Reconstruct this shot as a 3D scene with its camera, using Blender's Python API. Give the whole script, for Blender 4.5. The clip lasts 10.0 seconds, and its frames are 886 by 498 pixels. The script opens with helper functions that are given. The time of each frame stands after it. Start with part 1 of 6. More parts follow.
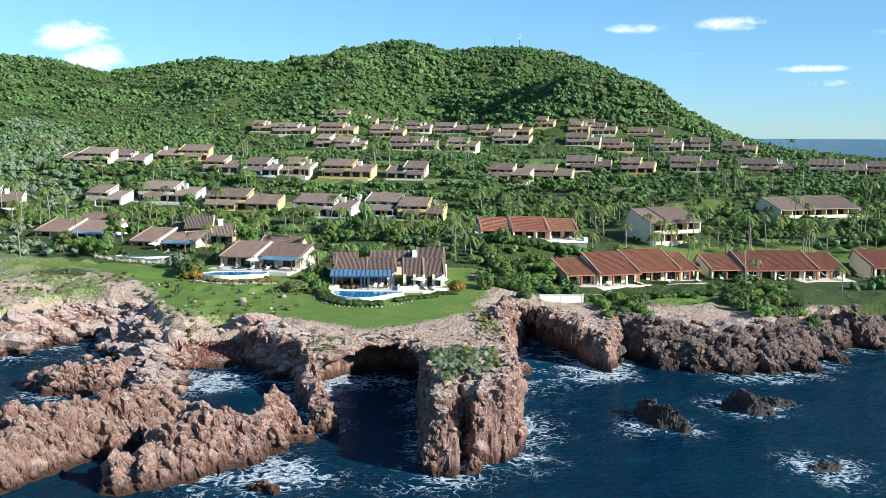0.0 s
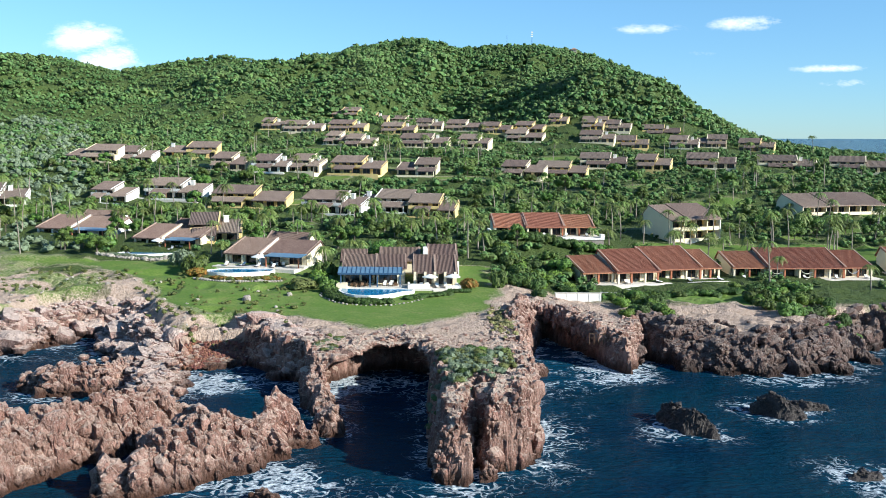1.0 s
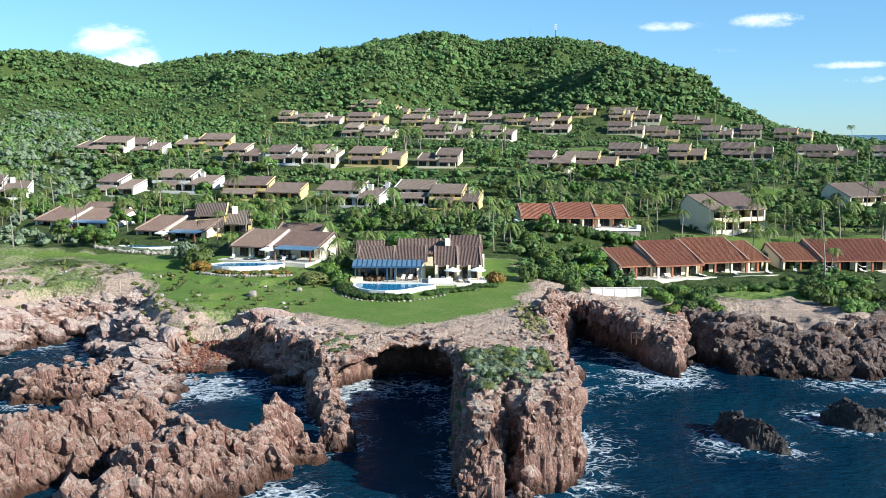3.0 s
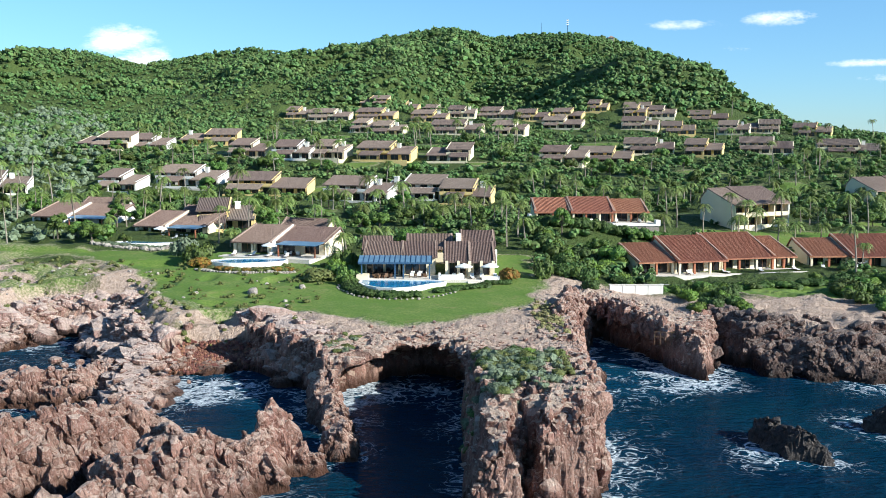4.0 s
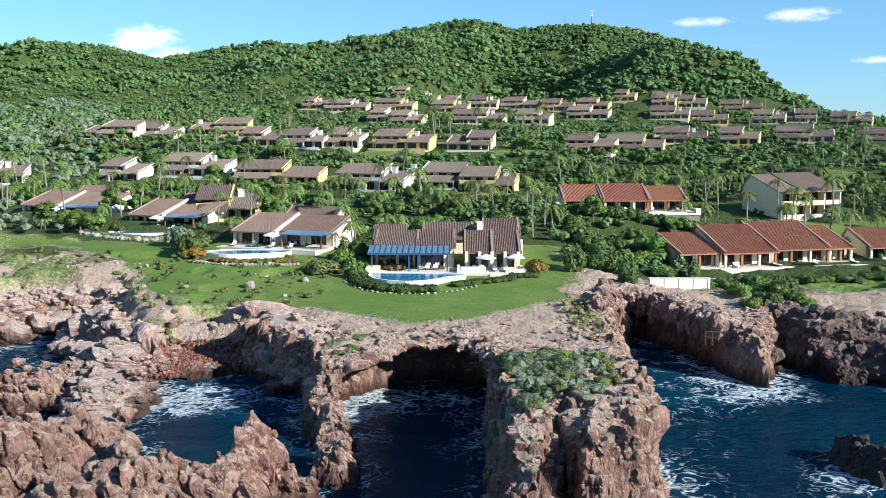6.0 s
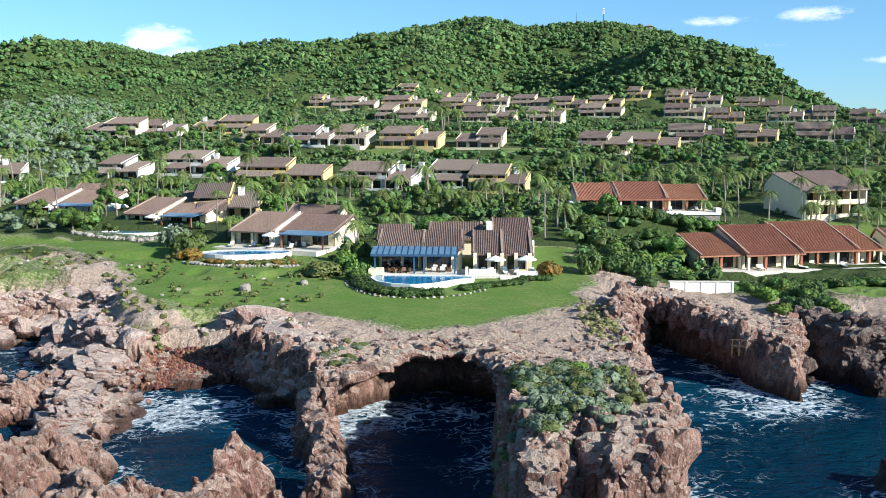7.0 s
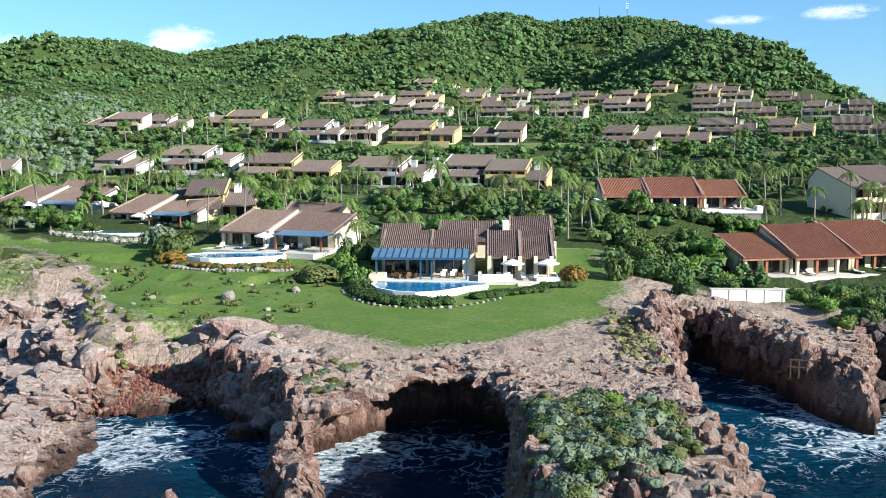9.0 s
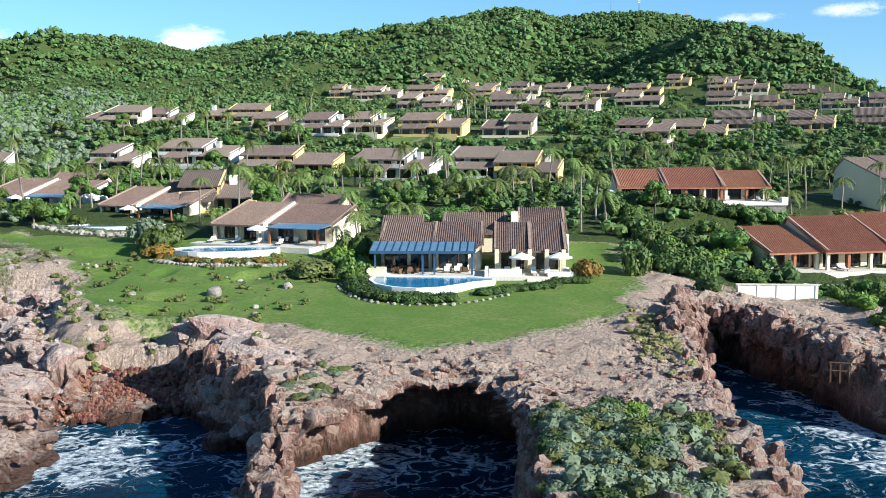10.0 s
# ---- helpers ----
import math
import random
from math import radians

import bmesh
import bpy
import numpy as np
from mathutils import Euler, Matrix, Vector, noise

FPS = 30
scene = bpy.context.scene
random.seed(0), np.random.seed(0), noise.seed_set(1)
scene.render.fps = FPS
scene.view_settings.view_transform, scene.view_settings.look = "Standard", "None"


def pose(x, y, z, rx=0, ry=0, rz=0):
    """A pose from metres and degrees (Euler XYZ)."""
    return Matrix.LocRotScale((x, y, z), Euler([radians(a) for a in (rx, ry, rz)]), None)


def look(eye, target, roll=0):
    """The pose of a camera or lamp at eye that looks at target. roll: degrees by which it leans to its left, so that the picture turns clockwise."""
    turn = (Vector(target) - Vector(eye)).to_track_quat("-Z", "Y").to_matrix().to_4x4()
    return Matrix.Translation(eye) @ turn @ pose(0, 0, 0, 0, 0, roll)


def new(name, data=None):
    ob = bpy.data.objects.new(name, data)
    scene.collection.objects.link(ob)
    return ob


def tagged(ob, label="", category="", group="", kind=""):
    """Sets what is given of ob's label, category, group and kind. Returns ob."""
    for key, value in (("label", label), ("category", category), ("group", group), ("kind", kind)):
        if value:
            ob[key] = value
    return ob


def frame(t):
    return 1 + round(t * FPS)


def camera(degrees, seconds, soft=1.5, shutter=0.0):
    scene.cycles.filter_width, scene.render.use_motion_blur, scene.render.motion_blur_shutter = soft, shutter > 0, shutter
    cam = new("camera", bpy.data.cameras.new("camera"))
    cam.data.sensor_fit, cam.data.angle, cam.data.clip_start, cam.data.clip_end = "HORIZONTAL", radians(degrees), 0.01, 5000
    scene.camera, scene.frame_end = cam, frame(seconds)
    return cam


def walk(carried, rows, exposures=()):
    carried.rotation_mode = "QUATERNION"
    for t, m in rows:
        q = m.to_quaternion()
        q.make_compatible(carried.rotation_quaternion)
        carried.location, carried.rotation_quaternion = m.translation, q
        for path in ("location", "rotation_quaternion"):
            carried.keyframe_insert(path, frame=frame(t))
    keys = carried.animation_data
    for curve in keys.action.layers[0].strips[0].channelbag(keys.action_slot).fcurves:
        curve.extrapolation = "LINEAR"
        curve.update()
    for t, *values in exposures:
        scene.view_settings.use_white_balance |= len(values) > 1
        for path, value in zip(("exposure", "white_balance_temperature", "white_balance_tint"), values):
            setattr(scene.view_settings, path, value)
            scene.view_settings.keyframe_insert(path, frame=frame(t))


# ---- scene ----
cam = camera(49.0, 10.0, soft=0.6)
PATH = [
    (0, look((0.00, 0.00, 39.37), (0.00, 99.30, 27.55), 0.59)),
    (0.5, look((0.03, 3.51, 38.51), (-0.59, 102.81, 26.73), 0.55)),
    (1, look((-0.03, 7.11, 37.69), (-1.24, 106.40, 25.92), 0.53)),
    (1.5, look((-0.14, 10.86, 36.94), (-1.91, 110.14, 25.13), 0.47)),
    (2, look((-0.29, 14.78, 36.12), (-2.61, 114.04, 24.27), 0.39)),
    (2.5, look((-0.44, 18.87, 35.21), (-3.32, 118.12, 23.36), 0.30)),
    (4, look((-0.86, 31.46, 32.61), (-5.42, 130.64, 20.66), 0.08)),
    (4.5, look((-0.97, 35.72, 31.71), (-6.09, 134.87, 19.73), 0.03)),
    (5, look((-1.13, 39.90, 30.70), (-6.81, 139.01, 18.67), 0.02)),
    (5.5, look((-1.25, 44.07, 29.86), (-7.46, 143.14, 17.77), -0.02)),
    (7, look((-1.41, 56.11, 28.47), (-9.23, 155.06, 16.30), -0.04)),
    (7.5, look((-1.36, 59.94, 28.33), (-9.70, 158.85, 16.18), 0.01)),
    (8, look((-1.33, 63.78, 28.13), (-10.20, 162.64, 16.02), -0.03)),
    (8.5, look((-1.28, 67.72, 27.59), (-10.71, 166.53, 15.48), -0.09)),
    (9, look((-1.26, 71.90, 26.86), (-11.25, 170.66, 14.70), -0.16)),
    (9.5, look((-1.30, 76.22, 25.98), (-11.83, 174.91, 13.76), -0.22)),
    (10, look((-1.34, 80.65, 25.09), (-12.41, 179.28, 12.81), -0.28)),
]
walk(cam, PATH)

# ---------------------------------------------------------------- world, sun
scene.view_settings.exposure = 0.63
SUN_FROM = Vector((0.84, -0.40, 0.47)).normalized()
world = bpy.data.worlds.new("sky")
scene.world = world
world.use_nodes = True
wn, wl = world.node_tree.nodes, world.node_tree.links
wn.clear()
w_out, w_bg = wn.new("ShaderNodeOutputWorld"), wn.new("ShaderNodeBackground")
w_sky = wn.new("ShaderNodeTexSky")
w_sky.sky_type, w_sky.sun_disc = "NISHITA", False
w_sky.sun_elevation = math.asin(SUN_FROM.z)
w_sky.sun_rotation = math.atan2(SUN_FROM.x, SUN_FROM.y)
w_sky.air_density, w_sky.dust_density, w_sky.ozone_density = 0.85, 0.0, 4.0
w_bg.inputs["Strength"].default_value = 0.105


def cloud_banks():
    """Fair-weather clouds low over the hills, as a mask over the sky's directions."""
    coord = wn.new("ShaderNodeTexCoord")
    total = None
    for az, el, wide, tall, lean, weight in ((-20.6, 5.0, 2.3, 1.15, -0.45, 1.0), (-19.6, 3.9, 2.4, 1.1, -0.4, 1.0), (16.2, 6.2, 3.0, 0.62, 0.0, 0.85),
                                           (11.0, 6.0, 3.4, 0.5, 0.0, 0.7), (20.6, 3.7, 3.0, 0.34, 0.0, 0.8), (21.5, 2.9, 2.6, 0.45, 0.0, 0.62), (25.5, 5.6, 4.0, 0.4, 0.0, 0.6),
                                           (-31.0, 4.6, 3.0, 1.1, 0.2, 1.0), (13.5, 4.6, 2.4, 0.3, 0.0, 0.55)):
        a, e = radians(az), radians(el)
        mid = Vector((math.sin(a) * math.cos(e), math.cos(a) * math.cos(e), math.sin(e)))
        side = Vector((math.cos(a), -math.sin(a), 0))
        up = side.cross(mid)
        side = (side + lean * up).normalized()
        terms = []
        for axis, size in ((side, wide), (up, tall)):
            sub = wn.new("ShaderNodeVectorMath")
            sub.operation = "SUBTRACT"
            sub.inputs[1].default_value = mid
            wl.new(coord.outputs["Generated"], sub.inputs[0])
            dot = wn.new("ShaderNodeVectorMath")
            dot.operation = "DOT_PRODUCT"
            dot.inputs[1].default_value = axis / radians(size)
            wl.new(sub.outputs[0], dot.inputs[0])
            sq = wn.new("ShaderNodeMath")
            sq.operation = "POWER"
            ab = wn.new("ShaderNodeMath")
            ab.operation = "ABSOLUTE"
            wl.new(dot.outputs["Value"], ab.inputs[0])
            wl.new(ab.outputs[0], sq.inputs[0])
            sq.inputs[1].default_value = 2.0
            terms.append(sq)
        add = wn.new("ShaderNodeMath")
        wl.new(terms[0].outputs[0], add.inputs[0])
        wl.new(terms[1].outputs[0], add.inputs[1])
        inv = wn.new("ShaderNodeMath")
        inv.operation = "SUBTRACT"
        inv.inputs[0].default_value = weight
        inv.use_clamp = True
        wl.new(add.outputs[0], inv.inputs[1])
        if total is None:
            total = inv.outputs[0]
        else:
            mx = wn.new("ShaderNodeMath")
            mx.operation = "MAXIMUM"
            wl.new(total, mx.inputs[0])
            wl.new(inv.outputs[0], mx.inputs[1])
            total = mx.outputs[0]
    stretch = wn.new("ShaderNodeMapping")
    stretch.inputs["Scale"].default_value = (1, 1, 2.2)
    wl.new(coord.outputs["Generated"], stretch.inputs[0])
    ns = wn.new("ShaderNodeTexNoise")
    ns.inputs["Scale"].default_value, ns.inputs["Detail"].default_value, ns.inputs["Roughness"].default_value = 34, 9, 0.72
    wl.new(stretch.outputs[0], ns.inputs["Vector"])
    # mask * 0.9 + noise - 0.72
    ma = wn.new("ShaderNodeMath")
    ma.operation = "MULTIPLY_ADD"
    wl.new(total, ma.inputs[0])
    ma.inputs[1].default_value = 0.42
    wl.new(ns.outputs["Fac"], ma.inputs[2])
    ramp = wn.new("ShaderNodeMapRange")
    ramp.inputs["From Min"].default_value, ramp.inputs["From Max"].default_value = 0.66, 1.02
    wl.new(ma.outputs[0], ramp.inputs["Value"])
    gate = wn.new("ShaderNodeMath")
    gate.operation = "MULTIPLY"
    gate.use_clamp = True
    wl.new(ramp.outputs[0], gate.inputs[0])
    edge = wn.new("ShaderNodeMapRange")
    edge.inputs["From Max"].default_value = 0.85
    wl.new(total, edge.inputs["Value"])
    wl.new(edge.outputs[0], gate.inputs[1])
    return gate.outputs[0]


# the air over the sea stays blue down to the horizon
w_dir = wn.new("ShaderNodeTexCoord")
w_xyz = wn.new("ShaderNodeSeparateXYZ")
wl.new(w_dir.outputs["Generated"], w_xyz.inputs[0])
w_low = wn.new("ShaderNodeMapRange")
w_low.inputs["From Min"].default_value, w_low.inputs["From Max"].default_value = 0.0, 0.16
wl.new(w_xyz.outputs["Z"], w_low.inputs["Value"])
w_grade = wn.new("ShaderNodeMix")
w_grade.data_type = "RGBA"
wl.new(w_low.outputs[0], w_grade.inputs["Factor"])
w_grade.inputs["A"].default_value, w_grade.inputs["B"].default_value = (0.50, 0.74, 0.98, 1), (0.74, 1.0, 1.08, 1)

w_mix = wn.new("ShaderNodeMix")
w_mix.data_type = "RGBA"
wl.new(cloud_banks(), w_mix.inputs["Factor"])
w_tint = wn.new("ShaderNodeMix")
w_tint.data_type, w_tint.blend_type = "RGBA", "MULTIPLY"
w_tint.inputs["Factor"].default_value = 1.0
wl.new(w_sky.outputs[0], w_tint.inputs["A"])
wl.new(w_grade.outputs["Result"], w_tint.inputs["B"])
wl.new(w_tint.outputs["Result"], w_mix.inputs["A"])
w_mix.inputs["B"].default_value = (9.5, 9.7, 10.0, 1)
wl.new(w_mix.outputs["Result"], w_bg.inputs["Color"])
wl.new(w_bg.outputs[0], w_out.inputs[0])

sun = new("sun", bpy.data.lights.new("sun", "SUN"))
sun.data.energy, sun.data.angle, sun.data.color = 5.8, radians(0.5), (0.955, 0.975, 0.935)
sun.matrix_world = look(SUN_FROM * 300, (0, 0, 0))


# ---------------------------------------------------------------- materials
def mat(name, colour, rough=0.8, second=None, scale=1.0, third=None, scale2=None, bump=0.0, bump_scale=None, vary=0.0, island=False,
        metal=0.0, spec=0.35, detail=5):
    """Two-scale noise between colours, with fine relief."""
    m = bpy.data.materials.new(name)
    m.use_nodes = True
    n, l = m.node_tree.nodes, m.node_tree.links
    b = n["Principled BSDF"]
    b.inputs["Roughness"].default_value, b.inputs["Metallic"].default_value = rough, metal
    b.inputs["Specular IOR Level"].default_value = spec
    geo = n.new("ShaderNodeNewGeometry")
    out = None
    rgb = n.new("ShaderNodeRGB")
    rgb.outputs[0].default_value = (*colour, 1)
    out = rgb.outputs[0]
    for c, s, sharp in ((second, scale, 0.18), (third, scale2 or scale * 5, 0.12)):
        if c is None:
            continue
        ns = n.new("ShaderNodeTexNoise")
        ns.inputs["Scale"].default_value, ns.inputs["Detail"].default_value, ns.inputs["Roughness"].default_value = s, detail, 0.6
        l.new(geo.outputs["Position"], ns.inputs["Vector"])
        mr = n.new("ShaderNodeMapRange")
        mr.inputs["From Min"].default_value, mr.inputs["From Max"].default_value = 0.5 - sharp, 0.5 + sharp
        l.new(ns.outputs["Fac"], mr.inputs["Value"])
        mx = n.new("ShaderNodeMix")
        mx.data_type = "RGBA"
        l.new(mr.outputs[0], mx.inputs["Factor"])
        l.new(out, mx.inputs["A"])
        mx.inputs["B"].default_value = (*c, 1)
        out = mx.outputs["Result"]
    if vary:
        hsv = n.new("ShaderNodeHueSaturation")
        src = geo.outputs["Random Per Island"]
        if not island:
            info = n.new("ShaderNodeObjectInfo")
            src = info.outputs["Random"]
        mr = n.new("ShaderNodeMapRange")
        mr.inputs["To Min"].default_value, mr.inputs["To Max"].default_value = 1 - vary, 1 + vary
        l.new(src, mr.inputs["Value"])
        l.new(mr.outputs[0], hsv.inputs["Value"])
        mh = n.new("ShaderNodeMapRange")
        mh.inputs["To Min"].default_value, mh.inputs["To Max"].default_value = 0.5 - vary * 0.07, 0.5 + vary * 0.05
        l.new(src, mh.inputs["Value"])
        l.new(mh.outputs[0], hsv.inputs["Hue"])
        l.new(out, hsv.inputs["Color"])
        out = hsv.outputs[0]
    l.new(out, b.inputs["Base Color"])
    if bump:
        ns = n.new("ShaderNodeTexNoise")
        ns.inputs["Scale"].default_value, ns.inputs["Detail"].default_value, ns.inputs["Roughness"].default_value = bump_scale or scale * 4, 6, 0.65
        l.new(geo.outputs["Position"], ns.inputs["Vector"])
        bp = n.new("ShaderNodeBump")
        bp.inputs["Strength"].default_value, bp.inputs["Distance"].default_value = 1.0, bump
        l.new(ns.outputs["Fac"], bp.inputs["Height"])
        l.new(bp.outputs[0], b.inputs["Normal"])
    return m


def node_mix(n, l, fac, a, b):
    mx = n.new("ShaderNodeMix")
    mx.data_type = "RGBA"
    l.new(fac, mx.inputs["Factor"])
    for value, slot in ((a, mx.inputs["A"]), (b, mx.inputs["B"])):
        if isinstance(value, tuple):
            slot.default_value = (*value, 1)
        else:
            l.new(value, slot)
    return mx.outputs["Result"]


def node_noise(n, l, vec, scale, low, high, detail=6, rough=0.62):
    ns = n.new("ShaderNodeTexNoise")
    ns.inputs["Scale"].default_value, ns.inputs["Detail"].default_value, ns.inputs["Roughness"].default_value = scale, detail, rough
    l.new(vec, ns.inputs["Vector"])
    mr = n.new("ShaderNodeMapRange")
    mr.inputs["From Min"].default_value, mr.inputs["From Max"].default_value = low, high
    l.new(ns.outputs["Fac"], mr.inputs["Value"])
    return mr.outputs[0], ns.outputs["Fac"]


def rock_material(name, ground=False, dark=False, brightened=False):
    """Red-brown volcanic rock, paler the more it faces up, dark and wet at the waterline; turf and dry soil where the
    ground carries them.
    """
    m = bpy.data.materials.new(name)
    m.use_nodes = True
    n, l = m.node_tree.nodes, m.node_tree.links
    b = n["Principled BSDF"]
    b.inputs["Specular IOR Level"].default_value = 0.25
    geo = n.new("ShaderNodeNewGeometry")
    pos = geo.outputs["Position"]
    squash = n.new("ShaderNodeMapping")
    squash.inputs["Scale"].default_value = (1, 1, 0.45)
    l.new(pos, squash.inputs[0])
    f1, _ = node_noise(n, l, pos, 0.22, 0.38, 0.62)
    f2, raw2 = node_noise(n, l, squash.outputs[0], 1.1, 0.36, 0.66, 8)
    f3, _ = node_noise(n, l, pos, 4.0, 0.52, 0.72)
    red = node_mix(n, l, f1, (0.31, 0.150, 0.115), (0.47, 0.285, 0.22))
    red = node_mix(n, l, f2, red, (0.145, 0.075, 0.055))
    if ground:
        tone = n.new("ShaderNodeAttribute")
        tone.attribute_name = "cover"
        red = node_mix(n, l, tone.outputs["Alpha"], red, (0.13, 0.082, 0.06))
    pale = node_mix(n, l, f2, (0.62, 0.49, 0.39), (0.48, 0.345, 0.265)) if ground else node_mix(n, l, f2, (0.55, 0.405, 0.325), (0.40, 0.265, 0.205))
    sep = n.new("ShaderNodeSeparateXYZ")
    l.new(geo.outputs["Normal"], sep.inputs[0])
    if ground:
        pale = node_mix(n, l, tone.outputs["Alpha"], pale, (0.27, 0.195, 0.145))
    # the paler colour comes in by how far the face points up
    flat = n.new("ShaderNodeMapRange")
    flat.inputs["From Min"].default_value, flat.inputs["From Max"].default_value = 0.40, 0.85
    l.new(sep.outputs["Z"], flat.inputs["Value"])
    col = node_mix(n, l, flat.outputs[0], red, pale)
    spots = n.new("ShaderNodeMath")
    spots.operation = "MULTIPLY"
    l.new(f3, spots.inputs[0])
    spots.inputs[1].default_value = 0.55
    col = node_mix(n, l, spots.outputs[0], col, (0.6, 0.52, 0.45))
    sp = n.new("ShaderNodeSeparateXYZ")
    l.new(pos, sp.inputs[0])
    wet = n.new("ShaderNodeMapRange")
    wet.inputs["From Min"].default_value, wet.inputs["From Max"].default_value = 1.9, 0.5
    jitter = n.new("ShaderNodeMath")
    jitter.operation = "MULTIPLY_ADD"
    l.new(raw2, jitter.inputs[0])
    jitter.inputs[1].default_value = -2.4
    l.new(sp.outputs["Z"], jitter.inputs[2])
    jit2 = n.new("ShaderNodeMath")
    l.new(jitter.outputs[0], jit2.inputs[0])
    jit2.inputs[1].default_value = 1.2
    l.new(jit2.outputs[0], wet.inputs["Value"])
    col = node_mix(n, l, wet.outputs[0], col, (0.085, 0.042, 0.028))
    rough = n.new("ShaderNodeMapRange")
    rough.inputs["To Min"].default_value, rough.inputs["To Max"].default_value = 0.88, 0.4
    l.new(wet.outputs[0], rough.inputs["Value"])
    l.new(rough.outputs[0], b.inputs["Roughness"])
    if ground:
        at = n.new("ShaderNodeAttribute")
        at.attribute_name = "cover"
        split = n.new("ShaderNodeSeparateColor")
        l.new(at.outputs["Color"], split.inputs[0])
        g1, _ = node_noise(n, l, pos, 0.16, 0.4, 0.62)
        g2, graw = node_noise(n, l, pos, 2.5, 0.4, 0.65)
        turf = node_mix(n, l, g1, (0.10, 0.175, 0.026), (0.16, 0.21, 0.05))
        turf = node_mix(n, l, g2, turf, (0.075, 0.14, 0.022))
        g3, _ = node_noise(n, l, pos, 0.33, 0.56, 0.74)
        worn = n.new("ShaderNodeMath")
        worn.operation = "MULTIPLY"
        l.new(g3, worn.inputs[0])
        worn.inputs[1].default_value = 0.6
        turf = node_mix(n, l, worn.outputs[0], turf, (0.23, 0.20, 0.085))
        scrub = node_mix(n, l, g2, (0.05, 0.085, 0.02), (0.09, 0.12, 0.03))
        soil = node_mix(n, l, g2, (0.57, 0.43, 0.34), (0.44, 0.31, 0.23))
        for chan, what in (("Green", soil), ("Blue", scrub), ("Red", turf)):
            edge = n.new("ShaderNodeMath")
            edge.operation = "MULTIPLY_ADD"
            l.new(graw, edge.inputs[0])
            edge.inputs[1].default_value = 0.8
            sh = n.new("ShaderNodeMath")
            sh.operation = "ADD"
            l.new(split.outputs[chan], sh.inputs[0])
            sh.inputs[1].default_value = -0.4
            l.new(sh.outputs[0], edge.inputs[2])
            mr = n.new("ShaderNodeMapRange")
            mr.inputs["From Min"].default_value, mr.inputs["From Max"].default_value = 0.3, 0.7
            l.new(edge.outputs[0], mr.inputs["Value"])
            col = node_mix(n, l, mr.outputs[0], col, what)
    if not ground:
        hsv = n.new("ShaderNodeHueSaturation")
        each = n.new("ShaderNodeMapRange")
        each.inputs["To Min"].default_value, each.inputs["To Max"].default_value = (0.36, 0.62) if dark else (1.05, 1.42) if brightened else (0.84, 1.24)
        info = n.new("ShaderNodeObjectInfo")
        two = n.new("ShaderNodeMath")
        l.new(geo.outputs["Random Per Island"], two.inputs[0])
        l.new(info.outputs["Random"], two.inputs[1])
        each.inputs["From Max"].default_value = 2.0
        l.new(two.outputs[0], each.inputs["Value"])
        l.new(each.outputs[0], hsv.inputs["Value"])
        hsv.inputs["Saturation"].default_value = 0.85 if dark or brightened else 1.0
        l.new(col, hsv.inputs["Color"])
        col = hsv.outputs[0]
    l.new(col, b.inputs["Base Color"])
    crack = n.new("ShaderNodeTexVoronoi")
    crack.feature = "DISTANCE_TO_EDGE"
    crack.inputs["Scale"].default_value = 0.75
    warp = n.new("ShaderNodeMapping")
    warp.inputs["Rotation"].default_value = (0.5, 0.25, 0.4)
    warp.inputs["Scale"].default_value = (1.0, 1.0, 0.6)
    l.new(pos, warp.inputs[0])
    l.new(warp.outputs[0], crack.inputs["Vector"])
    cm = n.new("ShaderNodeMapRange")
    cm.inputs["From Max"].default_value = 0.09
    l.new(crack.outputs["Distance"], cm.inputs["Value"])
    height = n.new("ShaderNodeMath")
    height.operation = "MULTIPLY_ADD"
    l.new(cm.outputs[0], height.inputs[0])
    height.inputs[1].default_value = 0.0 if ground else 0.09
    fine, rawf = node_noise(n, l, squash.outputs[0], 3.6, 0.3, 0.7, 8, 0.7)
    both = n.new("ShaderNodeMath")
    both.operation = "MULTIPLY_ADD"
    l.new(rawf, both.inputs[0])
    both.inputs[1].default_value = 0.55
    l.new(raw2, both.inputs[2])
    l.new(both.outputs[0], height.inputs[2])
    bp = n.new("ShaderNodeBump")
    bp.inputs["Strength"].default_value, bp.inputs["Distance"].default_value = 1.0, 1.1
    l.new(height.outputs[0], bp.inputs["Height"])
    if ground:
        bare = n.new("ShaderNodeMapRange")
        bare.inputs["From Min"].default_value, bare.inputs["From Max"].default_value = 1.0, 0.3
        bare.inputs["To Min"].default_value, bare.inputs["To Max"].default_value = 0.12, 1.0
        l.new(split.outputs["Red"], bare.inputs["Value"])
        l.new(bare.outputs[0], bp.inputs["Strength"])
    l.new(bp.outputs[0], b.inputs["Normal"])
    return m


